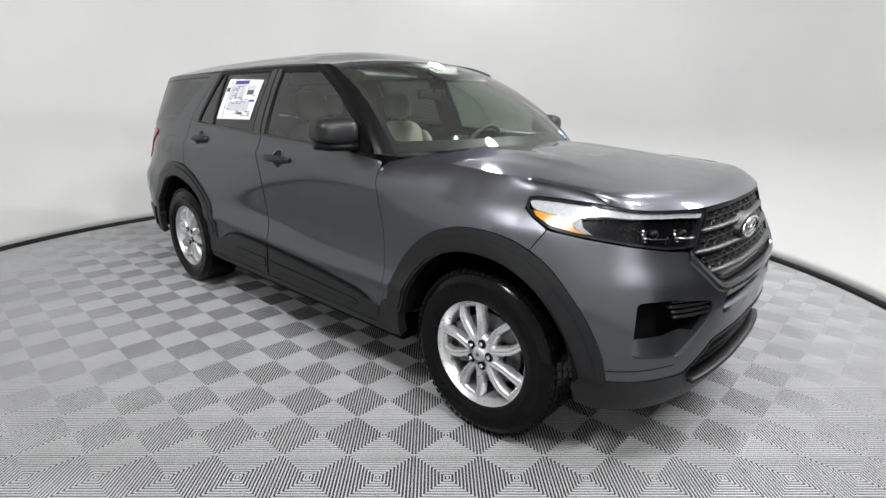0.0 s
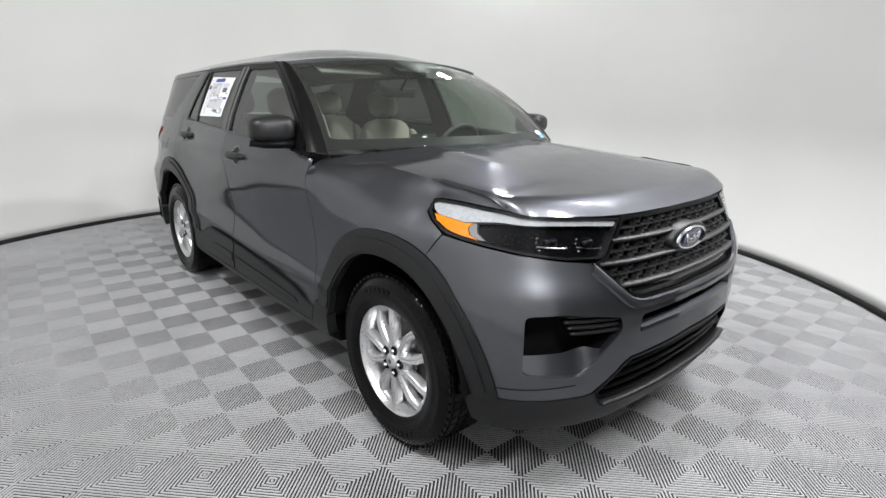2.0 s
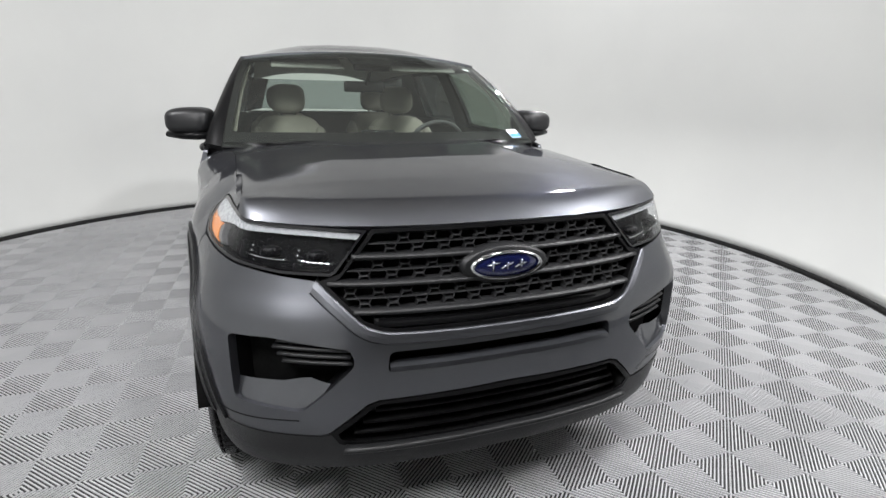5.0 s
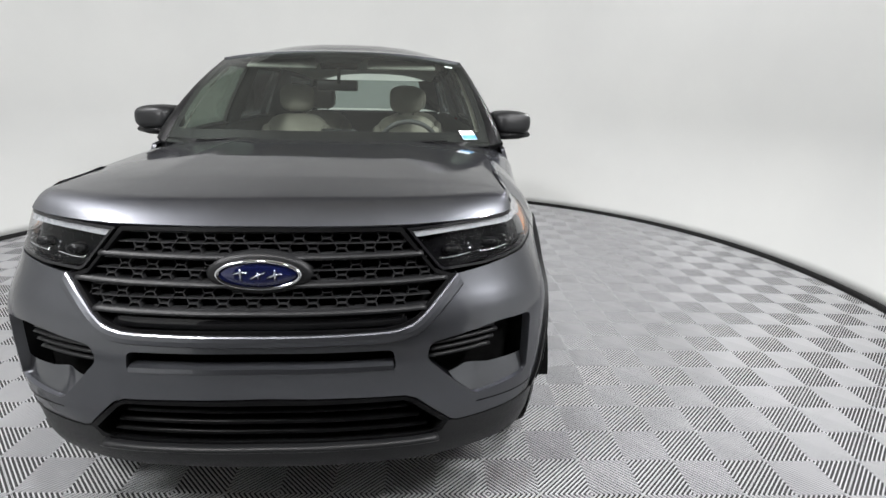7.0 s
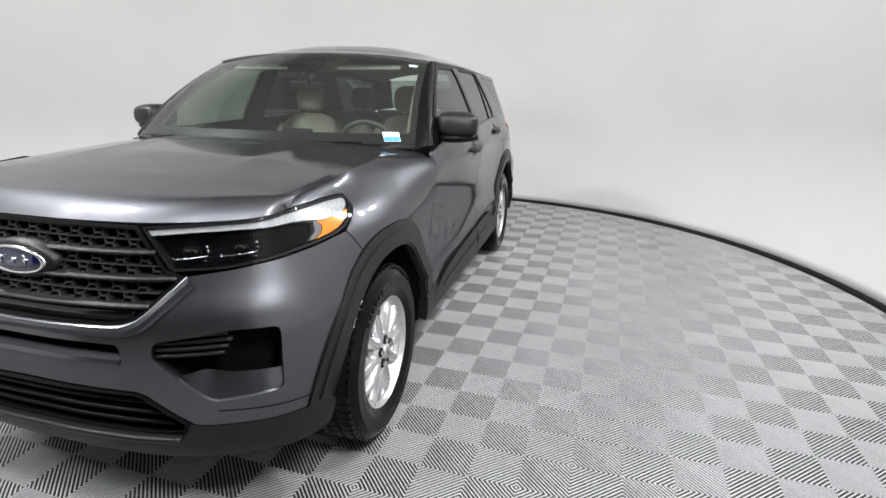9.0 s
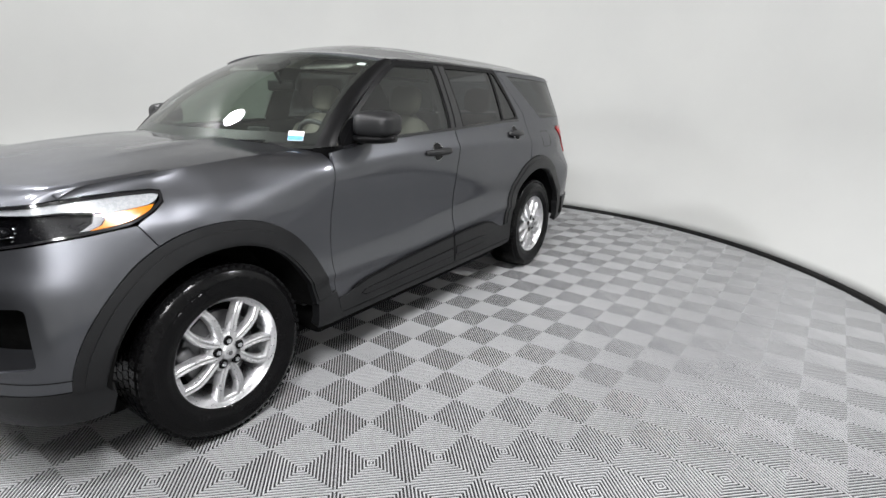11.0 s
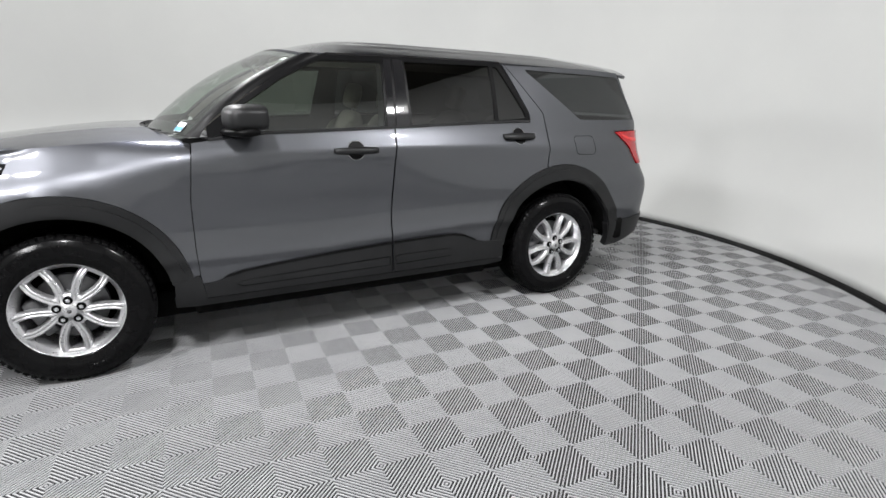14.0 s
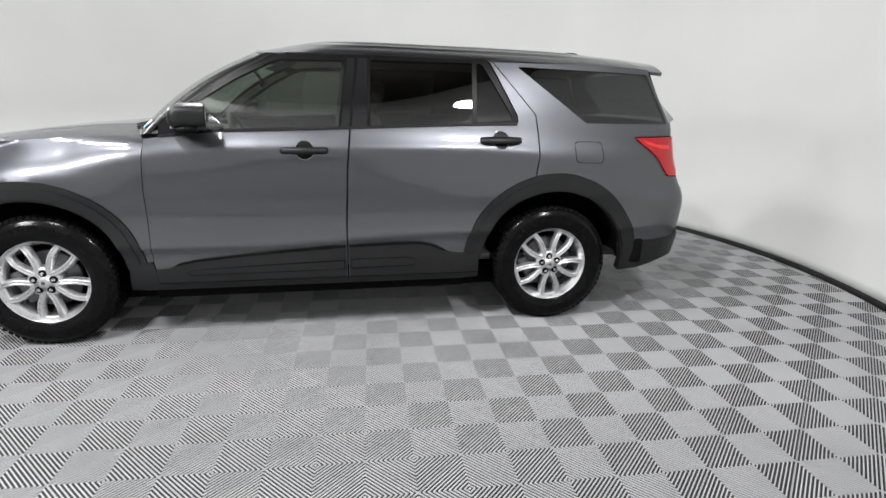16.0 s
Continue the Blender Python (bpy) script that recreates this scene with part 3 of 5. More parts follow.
both("cladding_seam", xz([(0.80, 0.474), (0.76, 0.491), (0.68, 0.508), (0.45, 0.528), (0.1, 0.551), (-0.186, 0.566), (-0.186, 0.554), (0.1, 0.539), (0.45, 0.515), (0.68, 0.494), (0.77, 0.475)]), TRIM, out=0.014, depth=0.008, step=0.04)
both("cladding_seam", xz([(-0.203, 0.555), (-0.203, 0.567), (-0.45, 0.576), (-0.63, 0.577), (-0.71, 0.563), (-0.80, 0.522), (-0.79, 0.514), (-0.70, 0.552), (-0.62, 0.564), (-0.45, 0.563)]), TRIM, out=0.014, depth=0.008, step=0.04)
both("sill", xz([(1.04, 0.335), (1.035, 0.475), (0.955, 0.482), (0.93, 0.500), (0.912, 0.500), (0.902, 0.468), (0.885, 0.366), (-1.012, 0.366), (-1.012, 0.335), (-0.9, 0.325), (0.95, 0.325)]), CLAD, out=0.011, depth=0.05, step=0.04)
both("rear_bumper", [(sx(-1.99), 0.335), (sx(-2.0), 0.43), (sx(-1.985), 0.525), (sx(-2.12), 0.53), (sx(-2.4), 0.545), (sx(-2.56), 0.55), (S_TAIL, 0.56), (S_TAIL, 0.42), (sx(-2.5), 0.412), (sx(-2.36), 0.39), (sx(-2.15), 0.342)], CLAD, out=0.012, depth=0.05, step=0.05)


# ---------------------------------------------------------------- tail, tailgate, lamps
full("tailgate", [(sx(-2.53), 0.565), (2 * S_TAIL - sx(-2.53), 0.565), (2 * S_TAIL - sx(-2.50), 1.30), (sx(-2.50), 1.30)], PAINT, step=0.06)
both("tail_lamp", xz([(-2.068, 1.208), (-2.125, 1.168), (-2.265, 1.072), (-2.35, 0.962), (-2.44, 0.955), (-2.50, 1.0), (-2.505, 1.21), (-2.3, 1.210)]), RED, out=0.010, depth=0.02, step=0.03, label="red tail lamp")
both("lamp_insert", xz([(-2.12, 1.195), (-2.17, 1.165), (-2.30, 1.135), (-2.40, 1.13), (-2.40, 1.155), (-2.25, 1.165)]), surface("bright_red_reflector", (0.62, 0.02, 0.02), (0.72, 0.03, 0.03), 40, (0.1, 0.2)), out=0.0118, depth=0.001, step=0.04)

# ---------------------------------------------------------------- roof and screens
rail = lambda x: float(np.interp(x, [-2.4, -2.1, -1.8, -1.2, -0.4, 0.1, 0.26], [1.618, 1.640, 1.652, 1.668, 1.678, 1.676, 1.668]))


def roof_fn(u, v):
    x = 0.27 - 2.60 * u
    zr = rail(x)
    w = skin(sx(max(x, -2.15)), zr).y - 0.06 * smooth01(-x, 2.1, 2.33)
    q = 2 * v - 1
    k = abs(q)
    front = 1 - smooth01(x, -0.15, 0.27) * 0.62
    z = zr + (0.112 * front - 0.02 * smooth01(-x, 1.6, 2.3)) * (1 - k ** 2.7)
    z += 0.006 * math.cos(8 * math.pi * q) * smooth01(0.85 - k, 0, 0.1) * smooth01(-x, 0.0, 0.35) * smooth01(x, -1.95, -1.6)
    xx = x + 0.10 * (1 - k ** 2) * smooth01(x, -0.4, 0.27) - 0.07 * (1 - k ** 2) * smooth01(-x, 1.6, 2.3)
    return Vector((xx, q * w, z))


part("roof", thicken(grid_bm(roof_fn, 60, 60, flip=True), 0.022), PAINT, car)
part("headliner", grid_bm(lambda u, v: roof_fn(0.03 + 0.9 * u, 0.05 + 0.9 * v) - Vector((0, 0, 0.045)), 20, 16), LINER, car)


def screen_fn(u, v):
    """Windshield: u from the cowl up to the roof, v from side to side."""
    k = 2 * v - 1
    lo = Vector((1.115 - 0.20 * k * k, 0.852 * k, 1.212))
    hi = Vector((0.372 - 0.125 * k * k, 0.716 * k, 1.670 + 0.040 * (1 - k * k)))
    p = lo.lerp(hi, u)
    bow = 0.05 * math.sin(math.pi * u)
    return p + Vector((bow * 0.55, 0, bow * 0.8))


part("windshield", grid_bm(screen_fn, 24, 36, flip=True), WINDSHIELD, car, "clear raked windshield glass").visible_shadow = False
screen_in = lambda u, v: screen_fn(u, v) - Vector((0.004, 0, 0.005))
part("windshield_border", mirror_bm(mirror_bm(sheet_bm([(0, 0), (0, 1), (1, 1), (1, 0)], screen_in, 0.05,
     [round_poly([(0.12, 0.018), (0.12, 0.982), (0.93, 0.975), (0.93, 0.60), (0.82, 0.585), (0.82, 0.415), (0.93, 0.40), (0.93, 0.025)], 0.03)], 1, 0))), TRIM, car, "black printed glass edge")


def pillar_fn(sgn):
    def fn(u, v):
        e = screen_fn(u, 1.0)
        s1 = skin(sx(0.835 - 0.675 * u ** 1.40), 1.222 + 0.440 * u)
        p = e.lerp(s1, v)
        out = Vector((0.5, 0.75, 0.35)).normalized() * 0.012 * math.sin(math.pi * v)
        p = p + out
        return Vector((p.x, p.y * sgn, p.z))
    return fn


for side in (1, -1):
    part("windshield_pillar", grid_bm(pillar_fn(side), 20, 6, flip=side > 0), TRIM, car, "black windshield pillar")

for side in (1, -1):
    corner = [screen_fn(0.0, 1.0), hood_fn(1.0, 1.0), hood_fn(1.0, 1.0) + Vector((-0.01, 0.06, -0.02)), skin(sx(0.80), 1.215), skin(sx(0.80), 1.225)]
    bm = bmesh.new()
    top = [bm.verts.new((p.x, p.y * side, p.z)) for p in corner]
    low = [bm.verts.new((p.x, p.y * side * 0.99, p.z - 0.05)) for p in corner]
    bm.faces.new(top if side < 0 else top[::-1])
    for i in range(5):
        f = (top[i], top[(i + 1) % 5], low[(i + 1) % 5], low[i])
        bm.faces.new(f)
    bmesh.ops.recalc_face_normals(bm, faces=bm.faces[:])
    part("cowl_corner", bm, TRIM, car, smooth=False)

# window surrounds and side glass
FRONTG = round_poly([(0.775, 1.243), (-0.165, 1.266), (-0.212, 1.638), (0.165, 1.634), (0.215, 1.615), (0.405, 1.518), (0.64, 1.366)], 0.02)
REARG = round_poly([(-0.345, 1.277), (-0.962, 1.296), (-0.984, 1.645), (-0.362, 1.644)], 0.012)
SMALLG = round_poly([(-0.99, 1.297), (-1.222, 1.312), (-1.215, 1.345), (-1.05, 1.635), (-1.012, 1.646)], 0.015)
both("window_surround", xz(belt_pts(0.80, -1.24, 20) + [(-1.252, 1.302), (-1.246, 1.345), (-1.085, 1.658), (-1.06, 1.668), (-0.4, 1.678), (0.10, 1.674), (0.165, 1.660), (0.27, 1.612), (0.44, 1.525), (0.675, 1.372), (0.80, 1.275)]), TRIM,
     holes=[xz(FRONTG), xz(REARG), xz(SMALLG)], out=0.003, depth=0.02, step=0.035, label="black window frame")
for nm, poly, mat, lab in (("front_window", FRONTG, SIDEGLASS, "lightly tinted door glass"), ("rear_window", REARG, PRIVACY, "dark privacy glass"), ("rear_window_small", SMALLG, PRIVACY, "dark privacy glass"), ("quarter_window", QGLASS, PRIVACY, "dark privacy glass")):
    for ob in both(nm, xz(poly), mat, out=-0.004, depth=0, step=0.05, label=lab):
        ob.visible_shadow = False
both("pillar_cover", xz([(-0.18, 1.262), (-0.226, 1.655), (-0.272, 1.655), (-0.225, 1.262)]), GLOSSBLACK, out=0.006, depth=0.006, step=0.05)
both("pillar_cover", xz([(-0.24, 1.264), (-0.288, 1.655), (-0.345, 1.655), (-0.328, 1.268)]), GLOSSBLACK, out=0.006, depth=0.006, step=0.05)
both("belt_moulding", xz(belt_pts(0.80, -1.25, 20) + [(x, z + 0.014) for x, z in reversed(belt_pts(0.80, -1.25, 20))]), GLOSSBLACK, out=0.008, depth=0.008, step=0.04)
both("drip_moulding", xz([(0.12, 1.664), (-0.4, 1.672), (-1.08, 1.664), (-1.08, 1.676), (-0.4, 1.684), (0.12, 1.676)]), GLOSSBLACK, out=0.005, depth=0.01, step=0.04)

tail_glass = part("rear_screen", grid_bm(lambda u, v: Vector((-2.505 + 0.28 * u - 0.03 * math.sin(math.pi * v) * (1 - u), (2 * v - 1) * (0.56 - 0.08 * u), 1.32 + 0.30 * u)), 6, 10), BACKGLASS, car, "tinted rear screen")
tail_glass.visible_shadow = False
for side in (1, -1):
    part("tail_pillar", grid_bm(lambda u, v: (skin(sx(-2.42 + 0.14 * u), 1.29 + 0.34 * u).lerp(Vector((-2.505 + 0.28 * u, 0.56 - 0.08 * u, 1.32 + 0.30 * u)), v)) if side > 0 else
                                (lambda p: Vector((p.x, -p.y, p.z)))(skin(sx(-2.42 + 0.14 * u), 1.29 + 0.34 * u).lerp(Vector((-2.505 + 0.28 * u, 0.56 - 0.08 * u, 1.32 + 0.30 * u)), v)), 8, 4, flip=side > 0), GLOSSBLACK, car)


# ---------------------------------------------------------------- hood
part("hood", thicken(grid_bm(hood_fn, 70, 90, flip=True), 0.022), PAINT, car)
part("hood_seal", grid_bm(lambda u, v: skin(S_HOOD * (2 * v - 1), 1.076 + 0.02 * abs(2 * v - 1) ** 4, -0.012 - 0.16 * u), 3, 40), TRIM, car)

# cowl and wipers
part("cowl", thicken(grid_bm(lambda u, v: (hood_fn(0.985, 1 - v) - Vector((0, 0, 0.012))).lerp(screen_fn(0.03, 1 - v) + Vector((0, 0, 0.002)), u), 4, 40), 0.02), TRIM, car, "black plastic cowl")


def wiper(v0, v1, u0, u1):
    line = [screen_fn(u0 + (u1 - u0) * i / 12, v0 + (v1 - v0) * i / 12) + Vector((0.012, 0, 0.016)) for i in range(13)]
    w = part("wiper", tube_bm(line, [0.004 + 0.003 * math.sin(math.pi * i / 12) for i in range(13)], 8), TRIM, car, "black windshield wiper")
    arm = [screen_fn(-0.01, v0) + Vector((0.02, 0, 0.012)), screen_fn((u0 + u1) / 2, (v0 + v1) / 2) + Vector((0.016, 0, 0.026))]
    part("wiper_arm", tube_bm([arm[0], arm[0].lerp(arm[1], 0.5) + Vector((0, 0, 0.006)), arm[1]], [0.009, 0.007, 0.004], 8), TRIM, w)


wiper(0.12, 0.46, 0.004, 0.018)
wiper(0.54, 0.86, 0.006, 0.020)

# ---------------------------------------------------------------- nose
SLOT = yz(round_poly([(-0.394, 0.667), (-0.386, 0.733), (0.386, 0.733), (0.394, 0.667)], 0.02))
VENT = yz(round_poly([(0.485, 0.695), (0.497, 0.745), (0.72, 0.785), (0.832, 0.782), (0.831, 0.562), (0.645, 0.538), (0.580, 0.598)], 0.022))
GRILLE_EDGE = [(0.43, 0.795), (0.468, 0.815), (0.605, 0.938)]
bumper_half = yz([(0, 0.778), (0.36, 0.784)] + GRILLE_EDGE + [(0.70, 0.949), (0.80, 0.964)]) + xz([(2.05, 0.979), (1.97, 0.984), (1.88, 0.992), (1.803, 0.999)] + AF(65.6, 7, n=22) + [(2.092, 0.455)]) + yz([(0.70, 0.446), (0.60, 0.444), (0.575, 0.452), (0.455, 0.562), (0.42, 0.575), (0, 0.583)])
full("front_bumper", sym(bumper_half), PAINT, step=0.03, holes=[SLOT] + hole2(VENT), depth=0.03)
part("slot_wall", collar_bm(SLOT, -0.0, -0.06), PAINT, car)
for side in (1, -1):
    part("vent_wall", collar_bm(VENT, -0.002, -0.085, side), TRIM, car)
    bm = bmesh.new()
    for i in range(4):
        z = 0.700 + 0.021 * i - 0.004
        sweep_bm(sy(0.495 + 0.004 * i), sy(0.715 - 0.012 * abs(i - 2)), lambda s: z + 0.055 * (s - sy(0.5)), [(-0.012, -0.006), (-0.006, 0.0), (-0.012, 0.006), (-0.05, 0.004), (-0.05, -0.004)], 12, bm, side)
    part("vent_louvre", bm, CLAD, car, "dark ribbed corner vent insert")
    ramp_foot = lambda s: float(np.interp(s, [sy(0.58), sy(0.645), sy(0.831)], [0.598, 0.536, 0.560]))
    part("vent_ramp", sheet_bm(yz([(0.580, 0.600), (0.645, 0.540), (0.831, 0.564), (0.831, 0.625), (0.70, 0.626), (0.62, 0.640), (0.56, 0.628)]), lambda s, z: skin(s, z, -0.012 - 0.30 * max(z - ramp_foot(s), 0)), 0.025, (), side, 0), PAINT, car, "body-coloured ramp under the corner vent")
seam = yz([(0.655, 0.506), (0.76, 0.504)]) + xz([(2.10, 0.503), (2.03, 0.503)])
both("bumper_seam", seam + [(q, z - 0.0035) for q, z in reversed(seam)], TRIM, out=0.0010, depth=0.002, step=0.03)
back = sym(yz([(0, 1.06), (0.50, 1.05), (0.8, 0.93)]) + xz([(2.02, 0.80), (2.05, 0.36)]) + yz([(0.5, 0.34), (0, 0.34)]))
full("nose_backing", back, WELL, step=0.06, out=-0.088, depth=0)

# slot lip, lower grille and chin
part("slot_lip", sweep_bm(-sy(0.386), sy(0.386), lambda s: 0.680, [(0.001, -0.014), (0.006, -0.010), (0.003, 0.004), (-0.022, 0.013), (-0.03, 0.013), (-0.03, -0.014)], 60), PAINT, car, smooth=False)
edge_pts = yz([(-y, z) for y, z in reversed(curve2([(0, 0.783), (0.20, 0.785), (0.36, 0.789), (0.425, 0.800), (0.468, 0.822), (0.53, 0.877), (0.598, 0.937)], 5))] + curve2([(0, 0.783), (0.20, 0.785), (0.36, 0.789), (0.425, 0.800), (0.468, 0.822), (0.53, 0.877), (0.598, 0.937)], 5)[1:])
lip = bmesh.new()
rows = []
for s_, z_ in edge_pts:
    q = min(abs(s_) / 0.62, 1)
    rows.append([lip.verts.new(skin(s_ + math.copysign(ds * q, s_), z_ + dz, o)) for o, dz, ds in ((-0.03, 0.005, -0.002), (0.005, 0.004, 0.0), (0.008, 0.000, 0.002), (0.0105, -0.012, 0.007), (0.009, -0.026, 0.014), (-0.004, -0.036, 0.020))])
for p, q in zip(rows, rows[1:]):
    for k in range(5):
        lip.faces.new((p[k], q[k], q[k + 1], p[k + 1]))
bmesh.ops.recalc_face_normals(lip, faces=lip.faces[:])
part("grille_lip", lip, PAINT, car, smooth=False)
full("lower_lip", sym(yz([(0, 0.392), (0.50, 0.398), (0.545, 0.410), (0.565, 0.448), (0.60, 0.440), (0.70, 0.442)]) + xz([(2.092, 0.451), (1.98, 0.462), (1.965, 0.40), (1.985, 0.33), (2.05, 0.315)]) + yz([(0.7, 0.305), (0.4, 0.295), (0, 0.29)])), CLAD, out=0.004, depth=0.06, step=0.035,
     label="unpainted dark plastic chin")
part("chin_ledge", sweep_bm(-sy(0.53), sy(0.53), lambda s: 0.400, [(0.03, -0.012), (0.034, -0.002), (0.02, 0.006), (-0.03, 0.004), (-0.03, -0.012)], 60), CLAD, car)
for z, w in ((0.438, 0.50), (0.482, 0.47), (0.526, 0.43)):
    part("lower_grille_slat", sweep_bm(-sy(w), sy(w), lambda s: z, [(-0.018, -0.007), (-0.012, 0.0), (-0.02, 0.008), (-0.06, 0.012), (-0.06, 0.0)], 60), TRIM, car)
low = sym(yz([(0, 0.576), (0.42, 0.569), (0.452, 0.556), (0.572, 0.450), (0.55, 0.414), (0.50, 0.402), (0, 0.396)]))
part("lower_grille_rim", collar_bm(low, 0.0, -0.07), TRIM, car)
full("lower_grille_edge", low, TRIM, out=0.003, depth=0.004, step=0.05, holes=[yz([(-0.415, 0.560), (0.415, 0.560), (0.44, 0.548), (0.548, 0.448), (0.535, 0.424), (0.49, 0.412), (-0.49, 0.412), (-0.535, 0.424), (-0.548, 0.448), (-0.44, 0.548)])])

# grille
g_half = yz([(0, 1.084), (0.428, 1.080), (0.528, 0.957), (0.595, 0.934), (0.462, 0.818), (0.425, 0.80), (0.36, 0.789), (0, 0.783)])
g_side = [(0.36, 1.070), (0.420, 1.067), (0.528, 0.944), (0.566, 0.928), (0.456, 0.828), (0.414, 0.810), (0.36, 0.800)]
g_in = yz(g_side + [(-y, z) for y, z in reversed(g_side)])
full("grille_frame", sym(g_half), TRIM, out=-0.002, depth=0.045, step=0.03, holes=[g_in], label="black grille frame")
full("grille_backing", sym(g_half), WELL, out=-0.055, depth=0, step=0.05)
lim = lambda z: float(np.interp(z, [0.80, 0.83, 0.925, 0.94, 1.06], [0.43, 0.466, 0.562, 0.538, 0.430]))
for z in (0.997, 0.922, 0.846):
    w = lim(z) + 0.006
    part("grille_bar", sweep_bm(-sy(w), sy(w), lambda s: z + 0.006 * (abs(s) / 0.5) ** 2, [(-0.004, -0.008), (0.004, -0.004), (0.004, 0.003), (-0.006, 0.008), (-0.04, 0.008), (-0.04, -0.008)], 60), CLAD, car)
part("grille_foot", sweep_bm(-sy(0.43), sy(0.43), lambda s: 0.819 + 0.004 * (abs(s) / 0.4) ** 2, [(-0.03, -0.018), (-0.012, -0.018), (-0.03, 0.018), (-0.05, 0.018)], 50), GLOSSBLACK, car)


def bar_strip(bm, pts, w=0.0036):
    """A thin raised rib through (y, z) points on the grille."""
    rows = []
    for i, (y, z) in enumerate(pts):
        a, b = Vector(pts[max(i - 1, 0)]), Vector(pts[min(i + 1, len(pts) - 1)])
        d = (b - a).normalized()
        n = Vector((-d.y, d.x)) * w / 2
        row = []
        for k, o in ((-1.0, -0.040), (-0.9, -0.016), (-0.5, -0.012), (0.5, -0.012), (0.9, -0.016), (1.0, -0.040)):
            yy = y + n.x * k
            row.append(bm.verts.new(skin(math.copysign(sy(abs(yy)), yy), z + n.y * k, o)))
        rows.append(row)
    for p, q in zip(rows, rows[1:]):
        for k in range(5):
            bm.faces.new((p[k], q[k], q[k + 1], p[k + 1]))


def hexes(z0, z1):
    """Two rows of long hexagons, set half a step apart, with short links between them."""
    bm = bmesh.new()
    pitch, mid, slope = 0.0865, (z0 + z1) / 2, 0.010
    for row, (lo, hi) in ((0, (mid + 0.002, z1)), (1, (z0, mid - 0.002))):
        zc = (lo + hi) / 2
        off = 0.25 if row == 0 else 0.75
        for i in range(-8, 8):
            y = (i + off) * pitch
            if abs(y) + 0.03 > lim(zc) or abs(y) < 0.10 and abs(zc - 0.957) < 0.05:
                continue
            half = 0.0115
            bar_strip(bm, [(y - half, zc), (y + half, zc)], 0.0036)
            for sg in (1, -1):
                bar_strip(bm, [(y + sg * half, zc), (y + sg * (half + slope * 0.75), hi)], 0.0030)
                bar_strip(bm, [(y + sg * half, zc), (y + sg * (half + slope * 0.75), lo)], 0.0030)
    w = lim(mid) - 0.012
    n = 40
    for z, th in ((mid, 0.0032), (z1 + 0.002, 0.003), (z0 - 0.002, 0.003)):
        bar_strip(bm, [(-w + 2 * w * i / n, z) for i in range(n + 1)], th)
    bmesh.ops.recalc_face_normals(bm, faces=bm.faces[:])
    return bm


for z0, z1 in ((1.008, 1.062), (0.933, 0.987), (0.857, 0.912)):
    part("grille_mesh", hexes(z0, z1), MESH, car, "black honeycomb grille mesh", smooth=False)

# badge: blue oval with a bright rim and plain bright strokes
def oval_bm(rings, at, seg=48):
    bm = bmesh.new()
    rows = [[bm.verts.new((at[0] + o, at[1] + ry * math.cos(2 * math.pi * k / seg), at[2] + rz * math.sin(2 * math.pi * k / seg))) for k in range(seg)] for ry, rz, o in rings]
    for p, q in zip(rows, rows[1:]):
        for k in range(seg):
            bm.faces.new((p[k], p[(k + 1) % seg], q[(k + 1) % seg], q[k]))
    bm.faces.new(rows[-1])
    return bm


BADGE = (2.290, 0.0, 0.957)
badge = part("badge", oval_bm([(0.150, 0.062, -0.045), (0.150, 0.062, 0.004), (0.138, 0.055, 0.012), (0.10, 0.03, 0.012)], BADGE), CLAD, car, "oval grille badge in dark surround")
part("badge_rim", oval_bm([(0.124, 0.047, 0.010), (0.122, 0.045, 0.020), (0.115, 0.040, 0.022), (0.113, 0.038, 0.012)], BADGE), CHROME, badge, "chrome rim")
part("badge_face", oval_bm([(0.114, 0.039, 0.012), (0.110, 0.036, 0.017), (0.06, 0.02, 0.019)], BADGE), BLUE, badge, "deep blue enamel oval")
strokes = bmesh.new()
for y0, z0, y1, z1 in ((-0.070, 0.004, -0.030, 0.010), (-0.050, 0.018, -0.050, -0.016), (-0.022, -0.010, 0.018, 0.008), (0.000, 0.010, 0.000, -0.012), (0.026, -0.008, 0.066, 0.006), (0.048, 0.018, 0.048, -0.014)):
    tube_bm([(BADGE[0] + 0.020, BADGE[1] + y0, BADGE[2] + z0), (BADGE[0] + 0.021, BADGE[1] + (y0 + y1) / 2, BADGE[2] + (z0 + z1) / 2 + 0.002), (BADGE[0] + 0.020, BADGE[1] + y1, BADGE[2] + z1)], 0.0026, 6, strokes)
part("badge_strokes", strokes, CHROME, badge)

# headlights
def inset(poly, d):
    """The outline moved inwards by d."""
    m = len(poly)
    turn = sum(poly[i - 1][0] * poly[i][1] - poly[i][0] * poly[i - 1][1] for i in range(m))
    out = []
    for i in range(m):
        a, b, c = Vector(poly[i - 1]), Vector(poly[i]), Vector(poly[(i + 1) % m])
        e, f = (b - a).normalized(), (c - b).normalized()
        n = Vector((-e.y - f.y, e.x + f.x)) * (1 if turn > 0 else -1)
        out.append(tuple(b + n.normalized() * d / max(n.length / 2, 0.5)))
    return out


